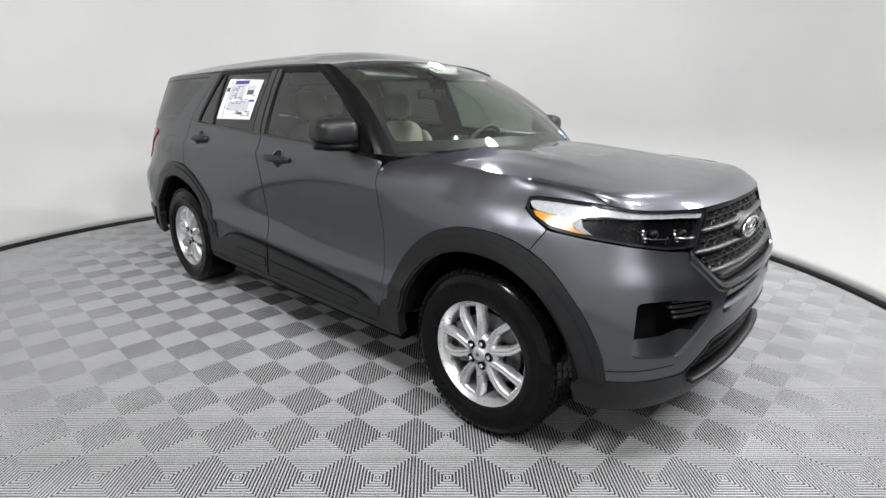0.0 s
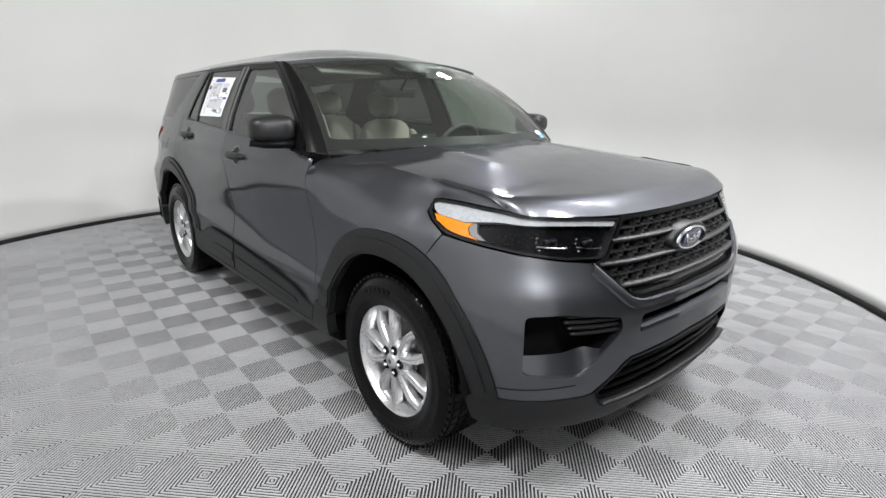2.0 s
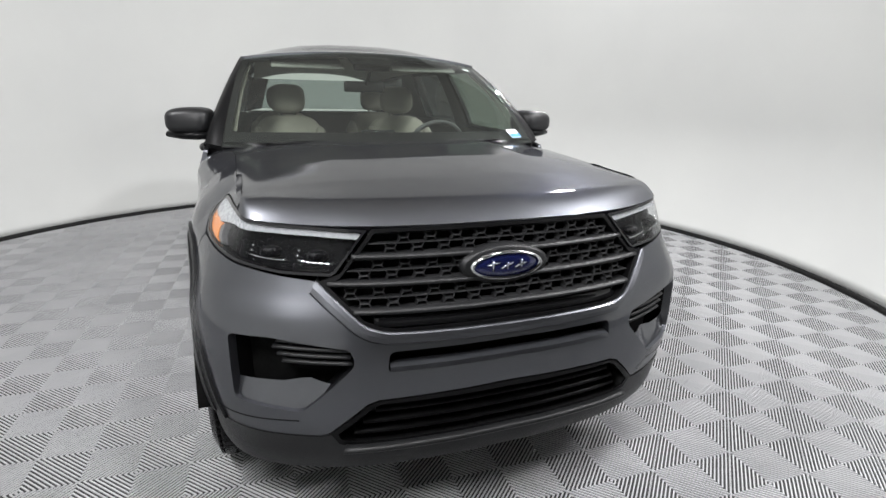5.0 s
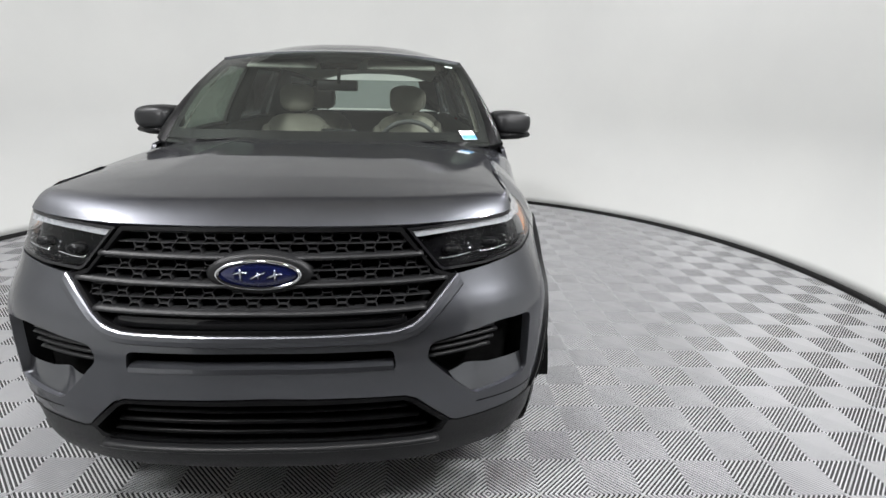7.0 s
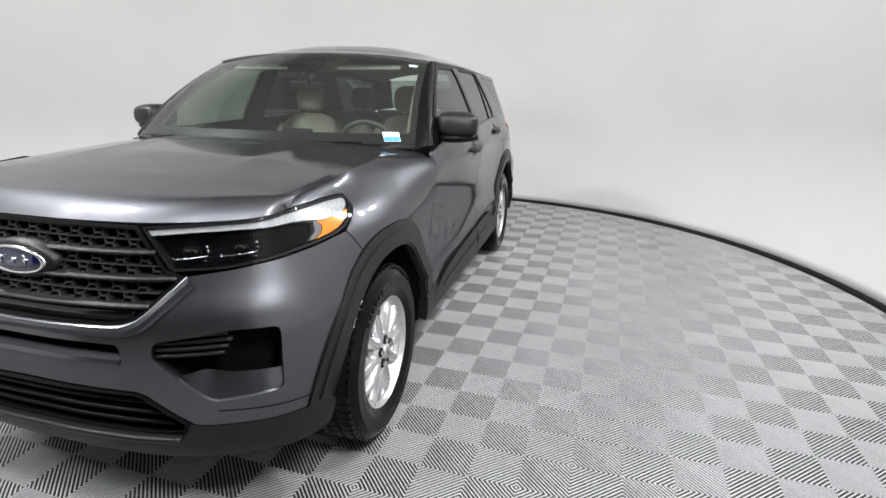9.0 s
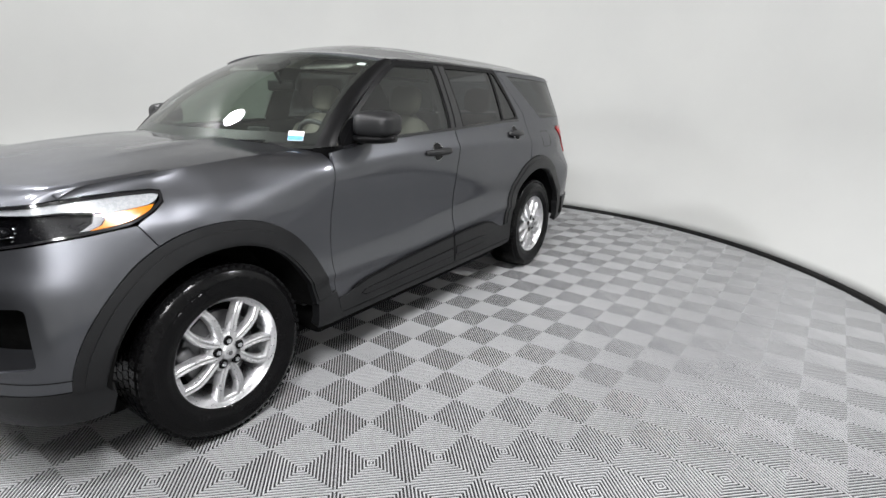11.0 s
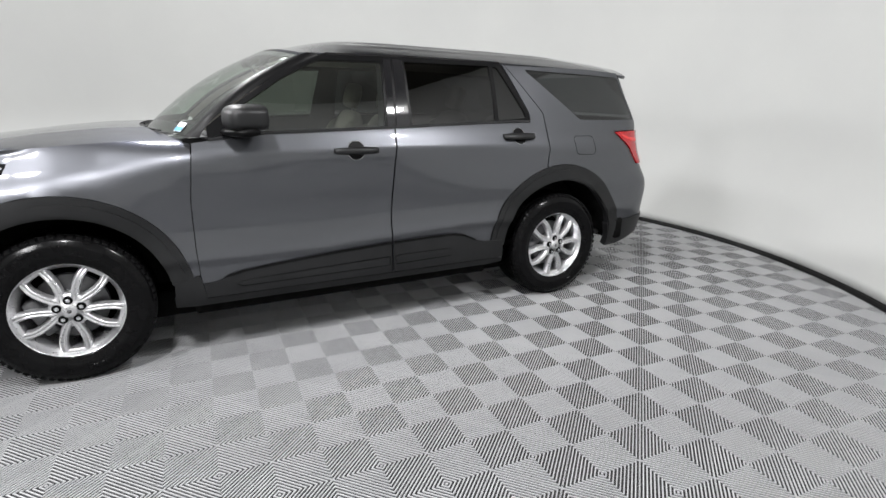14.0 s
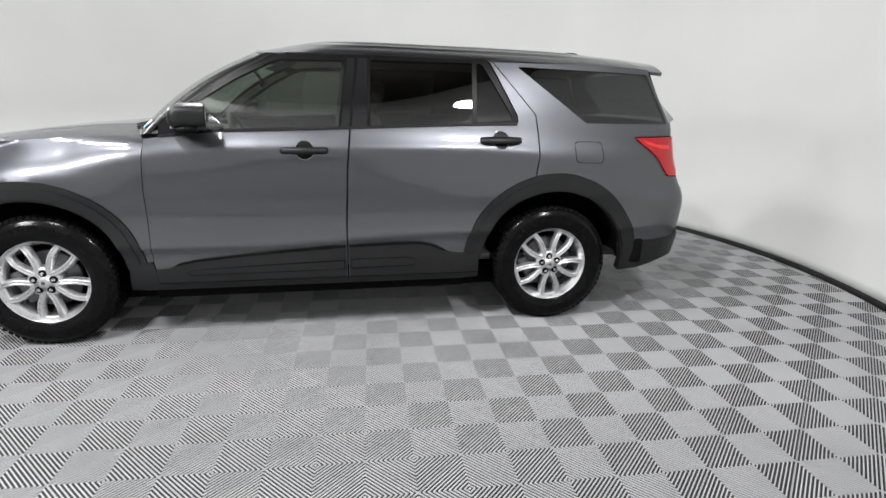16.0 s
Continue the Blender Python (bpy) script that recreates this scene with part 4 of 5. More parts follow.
LAMP = yz([(0.444, 1.077), (0.540, 0.960), (0.556, 0.951), (0.70, 0.956), (0.80, 0.970)]) + xz([(2.07, 0.984), (1.98, 0.990), (1.88, 0.998), (1.82, 1.006), (1.79, 1.015), (1.724, 1.044), (1.685, 1.068), (1.667, 1.092), (1.669, 1.102), (1.70, 1.108), (1.80, 1.110), (1.9, 1.108), (2.0, 1.106)]) + yz([(0.89, 1.104), (0.80, 1.0965), (0.62, 1.088)])
LAMP_IN = inset(LAMP, 0.008)
for side in (1, -1):
    S = lambda o: (lambda s, z: skin(s, z, o))
    lamp = part("headlight", sheet_bm(LAMP, S(0.0), 0.03, [LAMP_IN], side, 0.05), GLOSSBLACK, car, "headlight with white upper strip and amber corner")
    part("lamp_bowl", sheet_bm(LAMP, S(-0.035), 0.03, (), side, 0), GUIDE, lamp)
    part("light_strip", sheet_bm(yz([(0.462, 1.066), (0.476, 1.050), (0.60, 1.060), (0.743, 1.066), (0.85, 1.067)]) + xz([(2.04, 1.067), (1.98, 1.063), (1.92, 1.057), (1.87, 1.050), (1.735, 1.062), (1.700, 1.074), (1.679, 1.090), (1.70, 1.0985), (1.80, 1.101), (1.9, 1.099), (2.0, 1.097)]) + yz([(0.89, 1.095), (0.80, 1.0875), (0.62, 1.079)]), S(-0.008), 0.03, (), side, 0.02), DRL, lamp, "satin white light strip")
    part("amber_reflector", sheet_bm(xz([(1.950, 1.000), (1.88, 1.006), (1.825, 1.014), (1.795, 1.022), (1.738, 1.043), (1.712, 1.062), (1.735, 1.060), (1.87, 1.048), (1.902, 1.051), (1.886, 1.034), (1.905, 1.014)]), S(-0.010), 0.03, (), side, 0.02), AMBER, lamp, "amber corner reflector")
    part("clear_reflector", sheet_bm(xz([(1.920, 1.052), (1.905, 1.050), (1.889, 1.034), (1.909, 1.014), (1.953, 1.001), (1.985, 1.000), (1.935, 1.022)]), S(-0.012), 0.03, (), side, 0.02), ALLOYDARK, lamp, "bright corner reflector")
    for y0, z0 in ((0.60, 1.000), (0.745, 1.008)):
        c = skin(sy(y0), z0, -0.024)
        c.y *= side
        p = part("projector", blob_bm((0.04, 0.06, 0.036), c, 2.2), GUIDE, lamp)
        line = [skin(sy(y0 - 0.055 + 0.11 * i / 8), z0 - 0.016 + 0.010 * (i / 8) ** 2, -0.004) for i in range(9)]
        # glints beside each projector, put in as small chrome dots
        for i, (dy, dz) in enumerate(((0.052, 0.018), (0.056, 0.004), (0.050, -0.010), (0.047, -0.022), (-0.052, -0.014))):
            q = skin(sy(y0 + dy), z0 + dz, -0.008)
            part("glint_dot", tube_bm([(q.x - 0.004, q.y * side, q.z), (q.x + 0.003, q.y * side, q.z + 0.002)], 0.0034 - 0.0004 * i, 8), CHROME, p)
        part("projector_line", tube_bm([(q.x, q.y * side, q.z) for q in line], 0.0018, 6), CHROME, p)
    part("lamp_cover", sheet_bm(LAMP_IN, S(-0.001), 0.03, (), side, 0), COVER, lamp, "clear lens").visible_shadow = False


# ---------------------------------------------------------------- wheels
def spoke_arm(sgn):
    """One arm of a looped spoke, from the hub out to the rim, as a ridge with a groove."""
    bm = bmesh.new()
    path = [(0.056, 11), (0.080, 14.5), (0.105, 16.8), (0.135, 17.6), (0.165, 17.0), (0.195, 15.2), (0.220, 13.0), (0.240, 11.4)]
    rows = []
    for i, (r, a) in enumerate(curve2(path, 4)):
        th = math.radians(a * sgn)
        d, w = Vector((math.cos(th), 0, math.sin(th))), Vector((-math.sin(th), 0, math.cos(th)))
        half = 0.0150 + 0.002 * smooth01(r, 0.18, 0.24)
        yc = -0.010 - 0.012 * smooth01(r, 0.17, 0.24) + 0.004 * math.sin(math.pi * r / 0.24)
        prof = [(-half - 0.006, -0.040), (-half - 0.001, -0.008), (-half * 0.72, 0.0), (-half * 0.30, -0.0005), (-half * 0.12, -0.006), (half * 0.12, -0.006), (half * 0.30, -0.0005), (half * 0.72, 0.0), (half + 0.001, -0.008), (half + 0.006, -0.040)]
        rows.append([bm.verts.new(d * r + w * q + Vector((0, yc + y, 0))) for q, y in prof])
    for p, q in zip(rows, rows[1:]):
        for k in range(len(p) - 1):
            bm.faces.new((p[k], p[k + 1], q[k + 1], q[k]))
    return bm


def join_bm(bms):
    out = bmesh.new()
    for b in bms:
        me = bpy.data.meshes.new("join")
        b.to_mesh(me)
        b.free()
        out.from_mesh(me)
        bpy.data.meshes.remove(me)
    return out


def spoke_bm():
    """A looped spoke: two arms with a curved tie at the rim."""
    tie = bmesh.new()
    rows = []
    for i in range(9):
        th = math.radians(-12 + 24 * i / 8)
        d = Vector((math.cos(th), 0, math.sin(th)))
        rows.append([tie.verts.new(d * r + Vector((0, y, 0))) for r, y in ((0.214, -0.045), (0.216, -0.026), (0.222, -0.022), (0.238, -0.022))])
    for p, q in zip(rows, rows[1:]):
        for k in range(3):
            tie.faces.new((p[k], p[k + 1], q[k + 1], q[k]))
    bm = join_bm([spoke_arm(1), spoke_arm(-1), tie])
    bmesh.ops.recalc_face_normals(bm, faces=bm.faces[:])
    return bm


def make_wheel():
    """A wheel at the origin, its outer face towards +y."""
    rim = bmesh.new()
    lathe_bm([(0.252, -0.010), (0.250, 0.000), (0.246, 0.002), (0.241, -0.003), (0.238, -0.016), (0.226, -0.03), (0.212, -0.06), (0.205, -0.12), (0.205, -0.20), (0.245, -0.235)], 72, bm=rim)
    wheel = part("wheel", rim, ALLOY, None, "silver alloy wheel with five looped spokes")
    tyre = lathe_bm([(0.240, -0.012), (0.246, 0.004), (0.258, 0.010), (0.268, 0.011), (0.272, 0.014), (0.300, 0.018), (0.330, 0.016), (0.336, 0.018), (0.342, 0.014), (0.358, 0.006), (0.372, -0.006), (0.380, -0.018), (0.3835, -0.03),
                     (0.3835, -0.225), (0.372, -0.246), (0.33, -0.262), (0.25, -0.25)], 96)
    tyre = part("tyre", tyre, TYRE, wheel, "black rubber tyre")
    tread = bmesh.new()
    for j, (y0, w) in enumerate(((-0.040, 0.036), (-0.086, 0.040), (-0.132, 0.040), (-0.178, 0.040), (-0.222, 0.034))):
        for i in range(64):
            a = 2 * math.pi * (i + 0.5 * (j % 2)) / 64
            box_bm((0.006, w, 0.032), (0.3832 * math.cos(a), y0, 0.3845 * math.sin(a)), 0, Matrix.Rotation(-a, 4, "Y") @ Matrix.Rotation(0.25 if j % 2 else -0.2, 4, "X"), bm=tread)
    for i in range(64):
        a = 2 * math.pi * i / 64
        box_bm((0.016, 0.008, 0.024), (0.3735 * math.cos(a), -0.0085, 0.3735 * math.sin(a)), 0, Matrix.Rotation(-a, 4, "Y"), bm=tread)
    part("tread", tread, TYRE, wheel, smooth=False)
    mark = box_bm((0.020, 0.003, 0.020), (0, 0, 0), 0.001, None, 1)
    mm = bpy.data.meshes.new("raised_mark")
    mark.to_mesh(mm)
    mark.free()
    mm.materials.append(TYRE)
    for base in (70, 250):
        for i in range(6):
            a = math.radians(base + i * 6.2)
            ob = new("raised_mark", mm)
            ob.parent = wheel
            ob.matrix_basis = Matrix.Translation((0.315 * math.cos(a), 0.0185, 0.315 * math.sin(a))) @ Matrix.Rotation(-a, 4, "Y")
    hub = lathe_bm([(0.0, 0.004), (0.030, 0.004), (0.034, 0.000), (0.036, -0.008), (0.074, -0.009), (0.088, -0.016), (0.094, -0.06), (0.07, -0.12)], 40)
    part("hub", hub, ALLOY, wheel)
    part("center_cap", lathe_bm([(0.0, 0.0050), (0.022, 0.0049), (0.027, 0.0040), (0.0285, 0.000)], 32), ALLOY, wheel, "silver center cap")
    part("cap_mark", lathe_bm([(0.0, 0.0066), (0.010, 0.0066), (0.0105, 0.005)], 24), ALLOYDARK, wheel)
    sp = spoke_bm()
    me = bpy.data.meshes.new("spoke")
    for f in sp.faces:
        f.smooth = True
    sp.to_mesh(me)
    sp.free()
    me.materials.append(ALLOY)
    nut = lathe_bm([(0.0, 0.014), (0.008, 0.0135), (0.0115, 0.007), (0.0125, -0.012)], 6)
    nm = bpy.data.meshes.new("lug_nut")
    nut.to_mesh(nm)
    nut.free()
    nm.materials.append(CHROME)
    well = lathe_bm([(0.0105, -0.008), (0.0180, -0.0060), (0.0205, -0.0040), (0.0225, -0.012)], 20)
    wm = bpy.data.meshes.new("lug_seat")
    well.to_mesh(wm)
    well.free()
    wm.materials.append(TRIM)
    for i in range(5):
        ob = new("spoke", me)
        ob.parent = wheel
        ob.matrix_basis = Matrix.Rotation(math.radians(72 * i + 64), 4, "Y")
        a = math.radians(72 * i + 28)
        for mesh, nmn, dy in ((nm, "lug_nut", -0.006), (wm, "lug_seat", 0.0)):
            ob = new(nmn, mesh)
            ob.parent = wheel
            ob.location = (0.054 * math.cos(a), dy, -0.054 * math.sin(a))
    part("brake_disc", lathe_bm([(0.06, -0.085), (0.165, -0.085), (0.168, -0.09), (0.168, -0.115), (0.06, -0.115)], 48), ALLOYDARK, wheel, "grey steel brake disc")
    part("brake_caliper", box_bm((0.07, 0.09, 0.20), (0.135, -0.10, 0.02), 0.015), ALLOYDARK, wheel)
    part("wheel_back", lathe_bm([(0.0, -0.19), (0.206, -0.19)], 40), WELL, wheel)
    return wheel


wheel = make_wheel()
wheel.parent = car
places = [(WF, 1, 25), (WF, -1, 10), (WR, 1, 32), (WR, -1, -20)]
for i, (wx, sd, spin) in enumerate(places):
    m = pose(wx, 0.925 * sd, 0.388, 0, 0, 0 if sd > 0 else 180) @ Matrix.Rotation(math.radians(spin), 4, "Y")
    if i == 0:
        wheel.matrix_basis = m
    else:
        copy_thing(wheel, m)

# wheel housings
for wx, r in ((WF, 0.482), (WR, 0.500)):
    for side in (1, -1):
        bm = bmesh.new()
        rows = []
        for i in range(29):
            a = math.radians(7 + 167 * i / 28)
            rows.append([bm.verts.new((wx + r * math.cos(a), side * y, WZ + 0.005 + r * math.sin(a))) for y in (0.955, 0.60)])
        for p, q in zip(rows, rows[1:]):
            bm.faces.new((p[0], q[0], q[1], p[1]))
        tail = [bm.verts.new((wx - r, side * 0.60, 0.37)), bm.verts.new((wx + r, side * 0.60, 0.37))]
        bm.faces.new([row[1] for row in rows] + tail)
        part("wheel_housing", bm, WELL, car, smooth=False)

part("underbody", box_bm((3.5, 1.30, 0.16), (0.15, 0, 0.25), 0.02), WELL, car, "black underbody")
part("underbody_side", box_bm((1.9, 1.70, 0.16), (0.0, 0, 0.315), 0.02), WELL, car)
for side in (1, -1):
    part("housing_wall", box_bm((0.12, 0.36, 0.17), (-2.10, 0.765 * side, 0.465), 0.02), WELL, car)
    part("housing_wall", box_bm((0.10, 0.32, 0.20), (-0.965, 0.76 * side, 0.42), 0.02), WELL, car)


# ---------------------------------------------------------------- door mirrors and handles
def mirror_shell(side):
    c = Vector((0.612, 1.000, 1.322))
    m = Matrix.Rotation(math.radians(14), 4, "Z")
    bm = blob_bm((0.215, 0.222, 0.136), (0, 0, 0), 3.6, None, 40, 22)
    for v in bm.verts:
        v.co.x += 0.05 * max(0, v.co.z / 0.075) ** 2 * -0.3
        v.co.x = max(v.co.x, -0.078)
        v.co.z *= 1 - 0.12 * max(0, v.co.y / 0.117)
    bm.transform(Matrix.Translation(c) @ m)
    if side < 0:
        mirror_bm(bm)
    shell = part("door_mirror", bm, CLAD, car, "black plastic door mirror")
    arm = bmesh.new()
    pts = [((0.70, 0.92, 1.235), 0.045), ((0.67, 0.97, 1.238), 0.060), ((0.63, 1.03, 1.243), 0.065), ((0.60, 1.105, 1.250), 0.045)]
    tube_bm([p for p, _ in pts], [q for _, q in pts], 12, arm)
    for v in arm.verts:
        v.co.z = 1.252 + (v.co.z - 1.240) * 0.42
    part("mirror_foot", arm if side > 0 else mirror_bm(arm), TRIM, shell)
    gl = blob_bm((0.006, 0.158, 0.108), (0, 0, 0), 4, None, 24, 10)
    gl.transform(Matrix.Translation(c) @ m @ Matrix.Translation((-0.079, 0, 0)))
    part("mirror_glass", gl if side > 0 else mirror_bm(gl), CHROME, shell, "mirror glass")


def sail(side):
    return sheet_bm(xz([(0.80, 1.222), (0.655, 1.240), (0.625, 1.29), (0.655, 1.345), (0.69, 1.325)]), lambda s, z: skin(s, z, 0.006), 0.03, (), side, 0.01)


def handle(x0, x1, z, side):
    """Grip bar over an oval pocket, whose shade is put in as a flat black disc."""
    xm = (x0 + x1) / 2
    pocket = arc_xz(xm, z, 0.052, 0, 360, 28)[:-1]
    p = part("door_handle", sheet_bm(xz(pocket), lambda s, q: skin(s, q, 0.0012), 0.03, (), side, 0.002), TRIM, car, "black door handle")
    n = 14
    bm = bmesh.new()
    rows = []
    for i in range(n + 1):
        t = i / n
        x = x0 + (x1 - x0) * t
        lift = 0.016 + 0.022 * math.sin(math.pi * t) ** 0.6
        h = 0.021 * (0.72 + 0.28 * math.sin(math.pi * t) ** 0.5)
        row = []
        for o, dz in ((0.0, -0.8), (0.7, -1.0), (1.0, -0.6), (1.06, 0), (1.0, 0.6), (0.7, 1.0), (0.0, 0.8)):
            v = skin(sx(x), z + dz * h, 0.002 + (lift * o if 0 < i < n else 0.010 * o))
            row.append(bm.verts.new((v.x, v.y * side, v.z)))
        rows.append(row)
    for p1, q1 in zip(rows, rows[1:]):
        for k in range(6):
            f = (p1[k], p1[k + 1], q1[k + 1], q1[k])
            bm.faces.new(f if side < 0 else f[::-1])
    bm.faces.new(rows[0])
    bm.faces.new(rows[-1])
    bmesh.ops.recalc_face_normals(bm, faces=bm.faces[:])
    part("grip", bm, CLAD, p)
    ring = bmesh.new()
    pts = [skin(sx(x), q, 0.002) for x, q in arc_xz(xm, z, 0.053, 0, 360, 28)]
    tube_bm([(v.x, v.y * side, v.z) for v in pts], 0.0016, 5, ring)
    part("pocket_edge", ring, CHROME, p)


for side in (1, -1):
    mirror_shell(side)
    part("mirror_sail", sail(side), TRIM, car)
    handle(0.160, -0.104, 1.139, side)
    handle(-1.010, -1.272, 1.196, side)


# ---------------------------------------------------------------- cabin
both("door_lining", xz([(0.90, 0.42), (0.86, 1.20), (-0.2, 1.25), (-1.3, 1.28), (-2.30, 1.29), (-2.40, 1.25), (-2.38, 1.02), (-0.92, 1.02), (-0.88, 0.42)]), DASH, out=-0.075, depth=0, step=0.10)
both("pillar_lining", xz([(-0.14, 1.25), (-0.20, 1.66), (-0.36, 1.66), (-0.36, 1.25)]), DASH, out=-0.05, depth=0, step=0.08)
both("pillar_lining", xz([(-0.98, 1.28), (-1.0, 1.66), (-1.25, 1.66), (-1.7, 1.30)]), DASH, out=-0.05, depth=0, step=0.08)
for side in (1, -1):
    part("pillar_lining", grid_bm(lambda u, v: (lambda p: Vector((p.x, p.y * side, p.z)))(screen_fn(0.13 + 0.79 * u, 0.968 + 0.022 * v) - Vector((0.025 + 0.03 * v, 0, 0.025 + 0.02 * v))), 12, 3), BEIGE, car)
full("tail_lining", [(sx(-2.30), 0.5), (2 * S_TAIL - sx(-2.30), 0.5), (2 * S_TAIL - sx(-2.30), 1.275), (sx(-2.30), 1.275)], DASH, step=0.12, out=-0.085, depth=0)
part("cabin_floor", box_bm((3.2, 1.62, 0.04), (-0.6, 0, 0.42), 0.01), DASH, car)
dash = part("dashboard", blob_bm((0.62, 1.62, 0.42), (0.82, 0, 1.00), 4.0, None, 40, 20), DASH, car, "dark dashboard")
part("dash_screen", box_bm((0.02, 0.20, 0.14), (0.60, 0.0, 1.20), 0.008, Matrix.Rotation(math.radians(-12), 4, "Y")), GLOSSBLACK, dash)
part("instrument_hood", blob_bm((0.22, 0.36, 0.10), (0.70, 0.40, 1.20), 3.0), DASH, dash)


def seat(x, y, w, kind="front"):
    tilt = Matrix.Rotation(math.radians(-16), 4, "Y")
    name = "front_seat" if kind == "front" else "rear_seat"
    base = part(name, blob_bm((0.52, w, 0.18), (x, y, 0.72), 4), BEIGE, car, "pale beige seat")
    part("seat_back", blob_bm((0.15, w * 0.96, 0.66), (x - 0.30, y, 1.0), 3.6, tilt), BEIGE, base)
    part("bolster", blob_bm((0.20, w * 0.2, 0.56), (x - 0.265, y + w * 0.42, 0.97), 2.8, tilt), BEIGE, base)
    part("bolster", blob_bm((0.20, w * 0.2, 0.56), (x - 0.265, y - w * 0.42, 0.97), 2.8, tilt), BEIGE, base)
    part("headrest", blob_bm((0.11, 0.255, 0.20), (x - 0.40, y, 1.435), 3.2, tilt), BEIGE, base)
    for d in (-0.05, 0.05):
        part("headrest_post", tube_bm([(x - 0.40, y + d, 1.24), (x - 0.41, y + d, 1.37)], 0.007, 8), CHROME, base)


seat(0.0, 0.38, 0.52)
seat(0.0, -0.44, 0.52)
seat(-0.95, 0.42, 0.55, "rear")
seat(-0.95, -0.42, 0.55, "rear")
part("console", box_bm((1.0, 0.22, 0.40), (0.15, 0, 0.68), 0.03), DASH, car)

# steering wheel
bm = bmesh.new()
ringpts = [(0, 0.185 * math.cos(2 * math.pi * i / 36), 0.185 * math.sin(2 * math.pi * i / 36)) for i in range(37)]
tube_bm(ringpts, 0.015, 8, bm)
sw = pose(0.45, 0.41, 1.145, 0, 24, 0)
bm.transform(sw)
wheel_s = part("steering_wheel", bm, DASH, car, "dark steering wheel")
hubm = blob_bm((0.05, 0.15, 0.13), (0, 0, -0.01), 2.6)
hubm.transform(sw)
part("steering_hub", hubm, DASH, wheel_s)
for a in (0, 180, 270):
    arm = tube_bm([(0.0, 0.05 * math.cos(math.radians(a)), 0.05 * math.sin(math.radians(a))), (0, 0.18 * math.cos(math.radians(a)), 0.18 * math.sin(math.radians(a)))], 0.014, 8)
    arm.transform(sw)
    part("steering_arm", arm, DASH, wheel_s)

rm = part("rear_view_mirror", box_bm((0.025, 0.25, 0.065), (0.37, -0.03, 1.515), 0.012), TRIM, car)
part("mirror_stalk", tube_bm([(0.38, -0.02, 1.53), (0.46, 0, 1.64)], 0.010, 8), TRIM, rm)
part("camera_pod", box_bm((0.10, 0.22, 0.05), (0.44, 0.0, 1.645), 0.012, Matrix.Rotation(math.radians(28), 4, "Y")), TRIM, car)
for side in (1, -1):
    part("sun_visor", box_bm((0.20, 0.42, 0.018), (0.27, 0.36 * side, 1.648), 0.008, Matrix.Rotation(math.radians(19), 4, "Y")), VISOR, car)

fin = blob_bm((0.17, 0.05, 0.075), (-1.90, 0.0, 1.748), 2.3, None, 20, 10)
for v in fin.verts:
    v.co.x -= 0.5 * max(v.co.z - 1.748, 0)
part("roof_aerial", fin, PAINT, car, "short fin aerial on the roof")

# ---------------------------------------------------------------- stickers
GLASS_S = lambda s, z: skin(s, z, 0.0005)
stick = part("window_sticker", sheet_bm(xz([(-0.425, 1.345), (-0.415, 1.592), (-0.905, 1.606), (-0.935, 1.335)]), GLASS_S, 0.05, (), -1, 0.0005), PAPER, car, "white printed price sheet on the window glass")


GREYINK = surface("pale_grey_print", (0.50, 0.51, 0.54), (0.58, 0.59, 0.62), 60, (0.5, 0.6))


def ink(x0, x1, z0, z1, material):
    part("print_bar", sheet_bm(xz([(x0, z0), (x0, z1), (x1, z1), (x1, z0)]), lambda s, z: skin(s, z, 0.0014 if material is GREYINK else 0.0020), 0.06, (), -1, 0), material, stick)


ink(-0.845, -0.850, 1.345, 1.598, INK)
for x0, x1, z0, z1 in ((-0.47, -0.60, 1.535, 1.560), (-0.62, -0.69, 1.470, 1.562), (-0.70, -0.76, 1.470, 1.562), (-0.77, -0.83, 1.470, 1.562), (-0.50, -0.82, 1.395, 1.455)):
    ink(x0, x1, z0, z1, GREYINK)
rng = random.Random(4)
ink(-0.60, -0.80, 1.568, 1.592, BLUEINK)
ink(-0.845, -0.90, 1.52, 1.545, INK)
ink(-0.49, -0.58, 1.50, 1.53, INK)
ink(-0.445, -0.52, 1.455, 1.468, BLUEINK)
for z in np.arange(1.365, 1.56, 0.0125):
    x = -0.45
    while x > -0.80:
        w = rng.uniform(0.03, 0.09)
        if rng.random() < 0.30 and not (z > 1.49 and x > -0.6):
            ink(x, max(x - w, -0.81), z, z + 0.0045, rng.choice((INK, INK, BLUEINK)))
        x -= w + 0.02
ink(-0.56, -0.64, 1.372, 1.388, INK)
tag_fn = lambda u, v: screen_fn(u, v) + Vector((0.0022, 0, 0.0028))
tag = part("windshield_tag", sheet_bm([(0.048, 0.916), (0.048, 0.962), (0.122, 0.952), (0.122, 0.905)], tag_fn, 0.02, (), 1, 0), PAPER, car, "white and blue tag on the windshield")
part("tag_band", sheet_bm([(0.050, 0.9168), (0.050, 0.9612), (0.084, 0.9565), (0.084, 0.9115)], lambda u, v: screen_fn(u, v) + Vector((0.0034, 0, 0.0044)), 0.02, (), 1, 0), CYAN, tag)
part("corner_label", sheet_bm([(0.880, 0.930), (0.880, 0.962), (0.918, 0.962), (0.918, 0.930)], lambda u, v: screen_fn(u, v) - Vector((0.006, 0, 0.008)), 0.02, (), 1, 0), PAPER, car, "small white label inside the windshield")
# floor tiles
TILE, TILE_TURN = 0.283, math.radians(43.0)


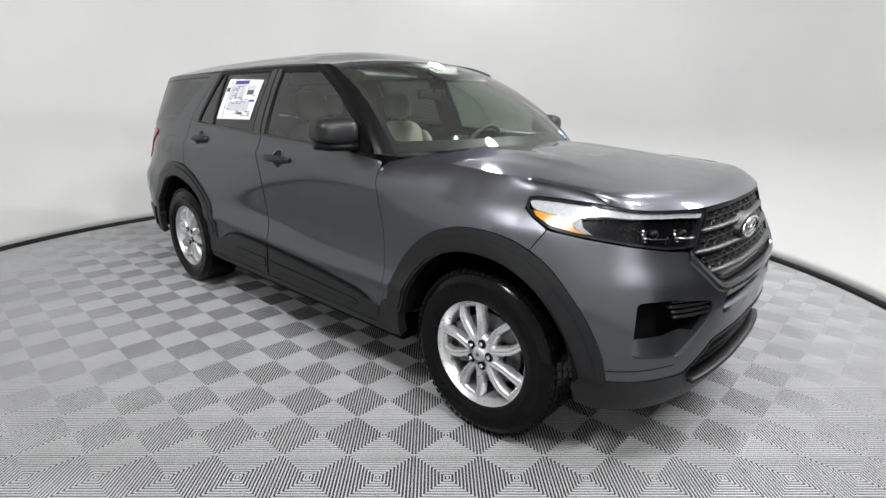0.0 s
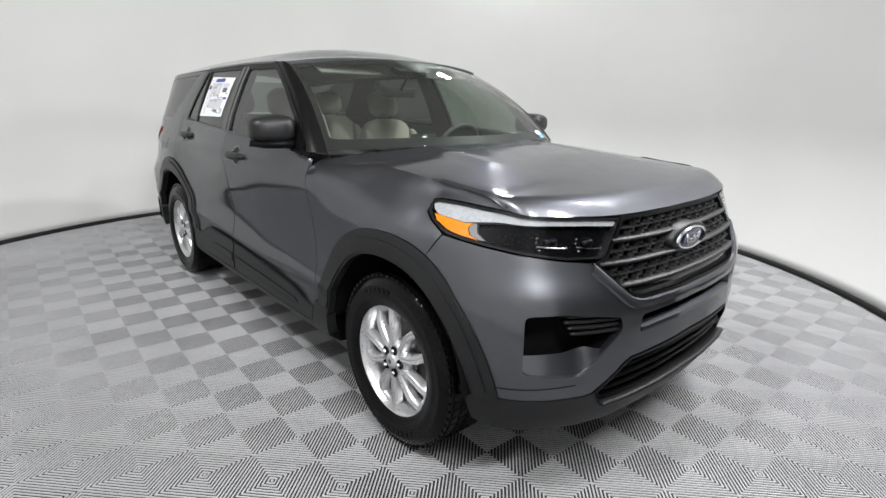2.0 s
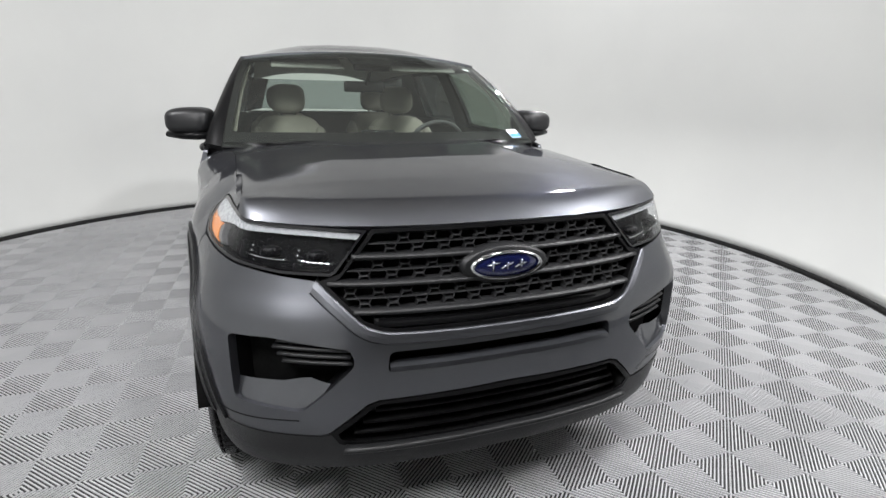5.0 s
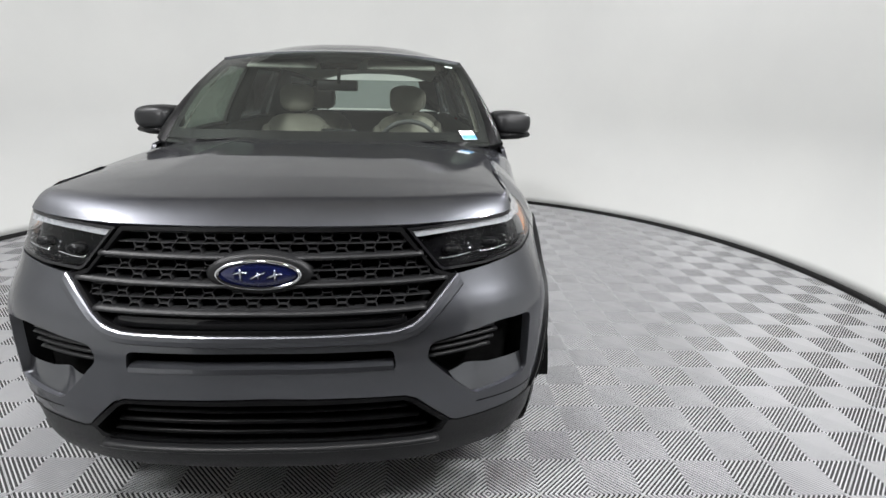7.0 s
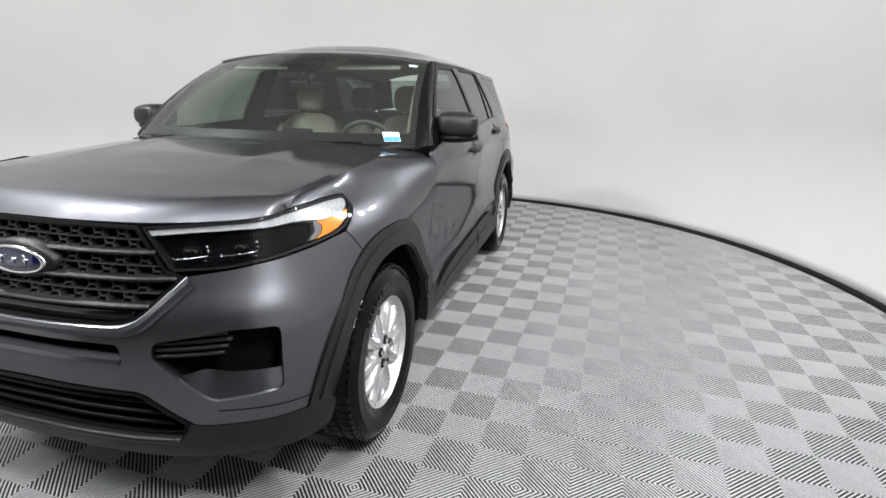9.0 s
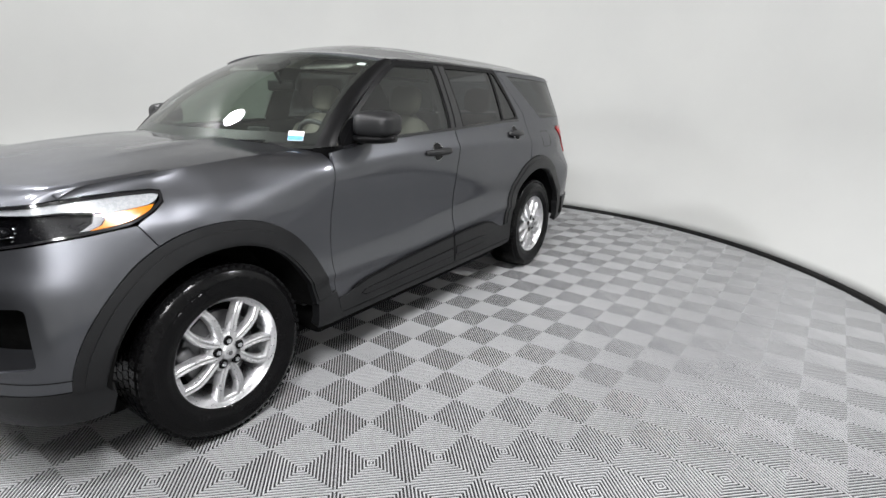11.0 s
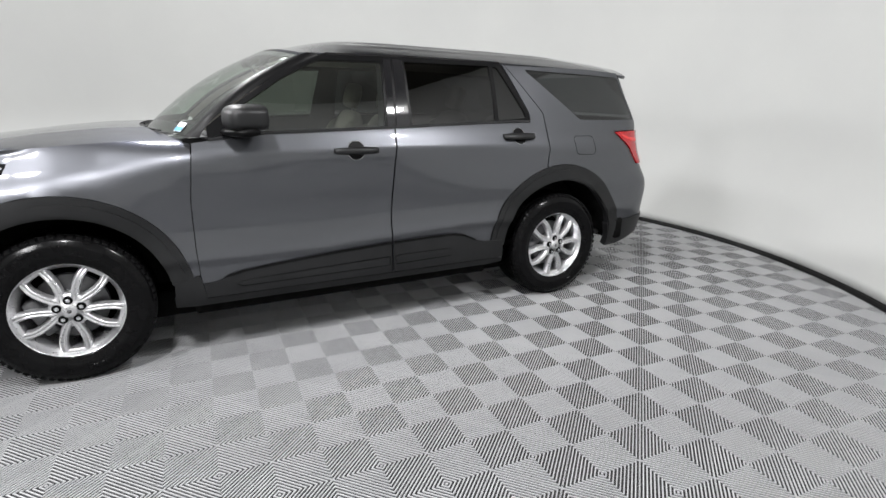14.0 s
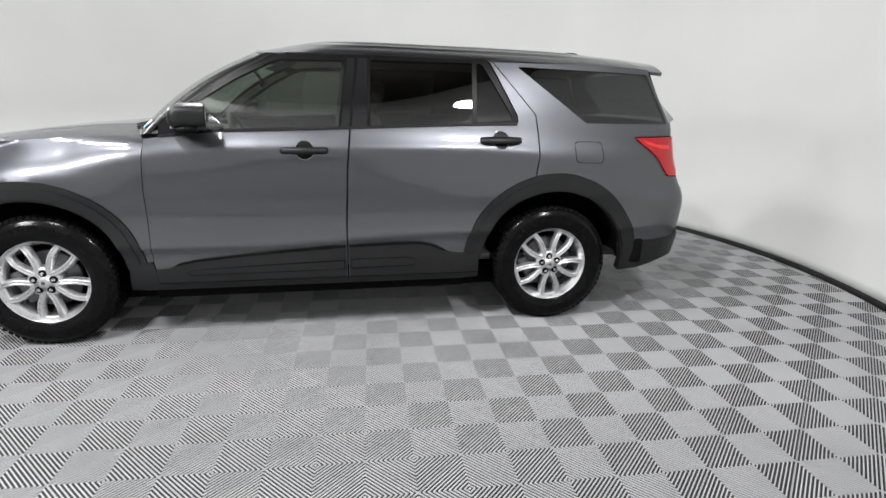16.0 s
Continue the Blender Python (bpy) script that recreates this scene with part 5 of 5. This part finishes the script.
def tile_bm(n=10, rib=0.0050, deep=0.0045):
    """One tile: square ribs one inside the other over open grooves."""
    bm = bmesh.new()
    half = TILE / 2
    pitch = half / n
    for i in range(n + 1):
        ro = half - i * pitch + rib / 2 if i else half - 0.0007
        ri = half - i * pitch - (rib / 2 if i else 0.0030)
        if i == n:
            ro, ri = 0.0045, 0.0003
        c = [[bm.verts.new((u * r, v * r, z)) for u, v in ((1, 1), (-1, 1), (-1, -1), (1, -1))] for r, z in ((ro, -deep), (ro, 0), (ri, 0), (ri, -deep))]
        for a, b in zip(c, c[1:]):
            for k in range(4):
                bm.faces.new((a[k], a[(k + 1) % 4], b[(k + 1) % 4], b[k]))
    return bm


tile_mesh = bpy.data.meshes.new("tile")
tb = tile_bm()
tb.to_mesh(tile_mesh)
tb.free()
tile_mesh.materials.append(RIB)
O = Vector((0.283 * (0.19 * math.cos(TILE_TURN) + 0.169 * math.sin(TILE_TURN)), 0.283 * (0.19 * math.sin(TILE_TURN) - 0.169 * math.cos(TILE_TURN)), 0))
turn = Matrix.Rotation(TILE_TURN, 4, "Z")
rest = bmesh.new()
near, far, cut = [], [], []
for i in range(-22, 23):
    for j in range(-22, 23):
        c = O + turn @ Vector((i * TILE, j * TILE, 0))
        d = c - TURN
        if d.length > R_FLOOR + TILE * 0.7:
            continue
        if d.length > R_FLOOR - TILE * 0.72:
            cut.append(c)
        else:
            ang = math.degrees(math.atan2(d.y, d.x))
            (near if d.length > 1.6 and -75 < ang < 125 else far).append(c)
near.sort(key=lambda c: -(c - TURN).length)
far += near[300:]
for c in near[:300]:
    ob = new("tile", tile_mesh)
    ob.parent = floor
    ob.matrix_world = Matrix.Translation(c) @ turn
for c in far:
    k = len(rest.verts)
    rest.from_mesh(tile_mesh)
    rest.verts.ensure_lookup_table()
    bmesh.ops.transform(rest, matrix=Matrix.Translation(c) @ turn, verts=rest.verts[k:])
for c in cut:
    tb = tile_bm()
    tb.transform(Matrix.Translation(c) @ turn)
    d = (c - TURN).normalized()
    bmesh.ops.bisect_plane(tb, geom=tb.verts[:] + tb.edges[:] + tb.faces[:], plane_co=TURN + d * R_FLOOR, plane_no=d, clear_outer=True)
    me = bpy.data.meshes.new("cut")
    tb.to_mesh(me)
    tb.free()
    rest.from_mesh(me)
    bpy.data.meshes.remove(me)
tagged(mesh_object("floor_tiles", rest, RIB, floor, smooth=False), "grey ribbed plastic tiles", kind="stuff")
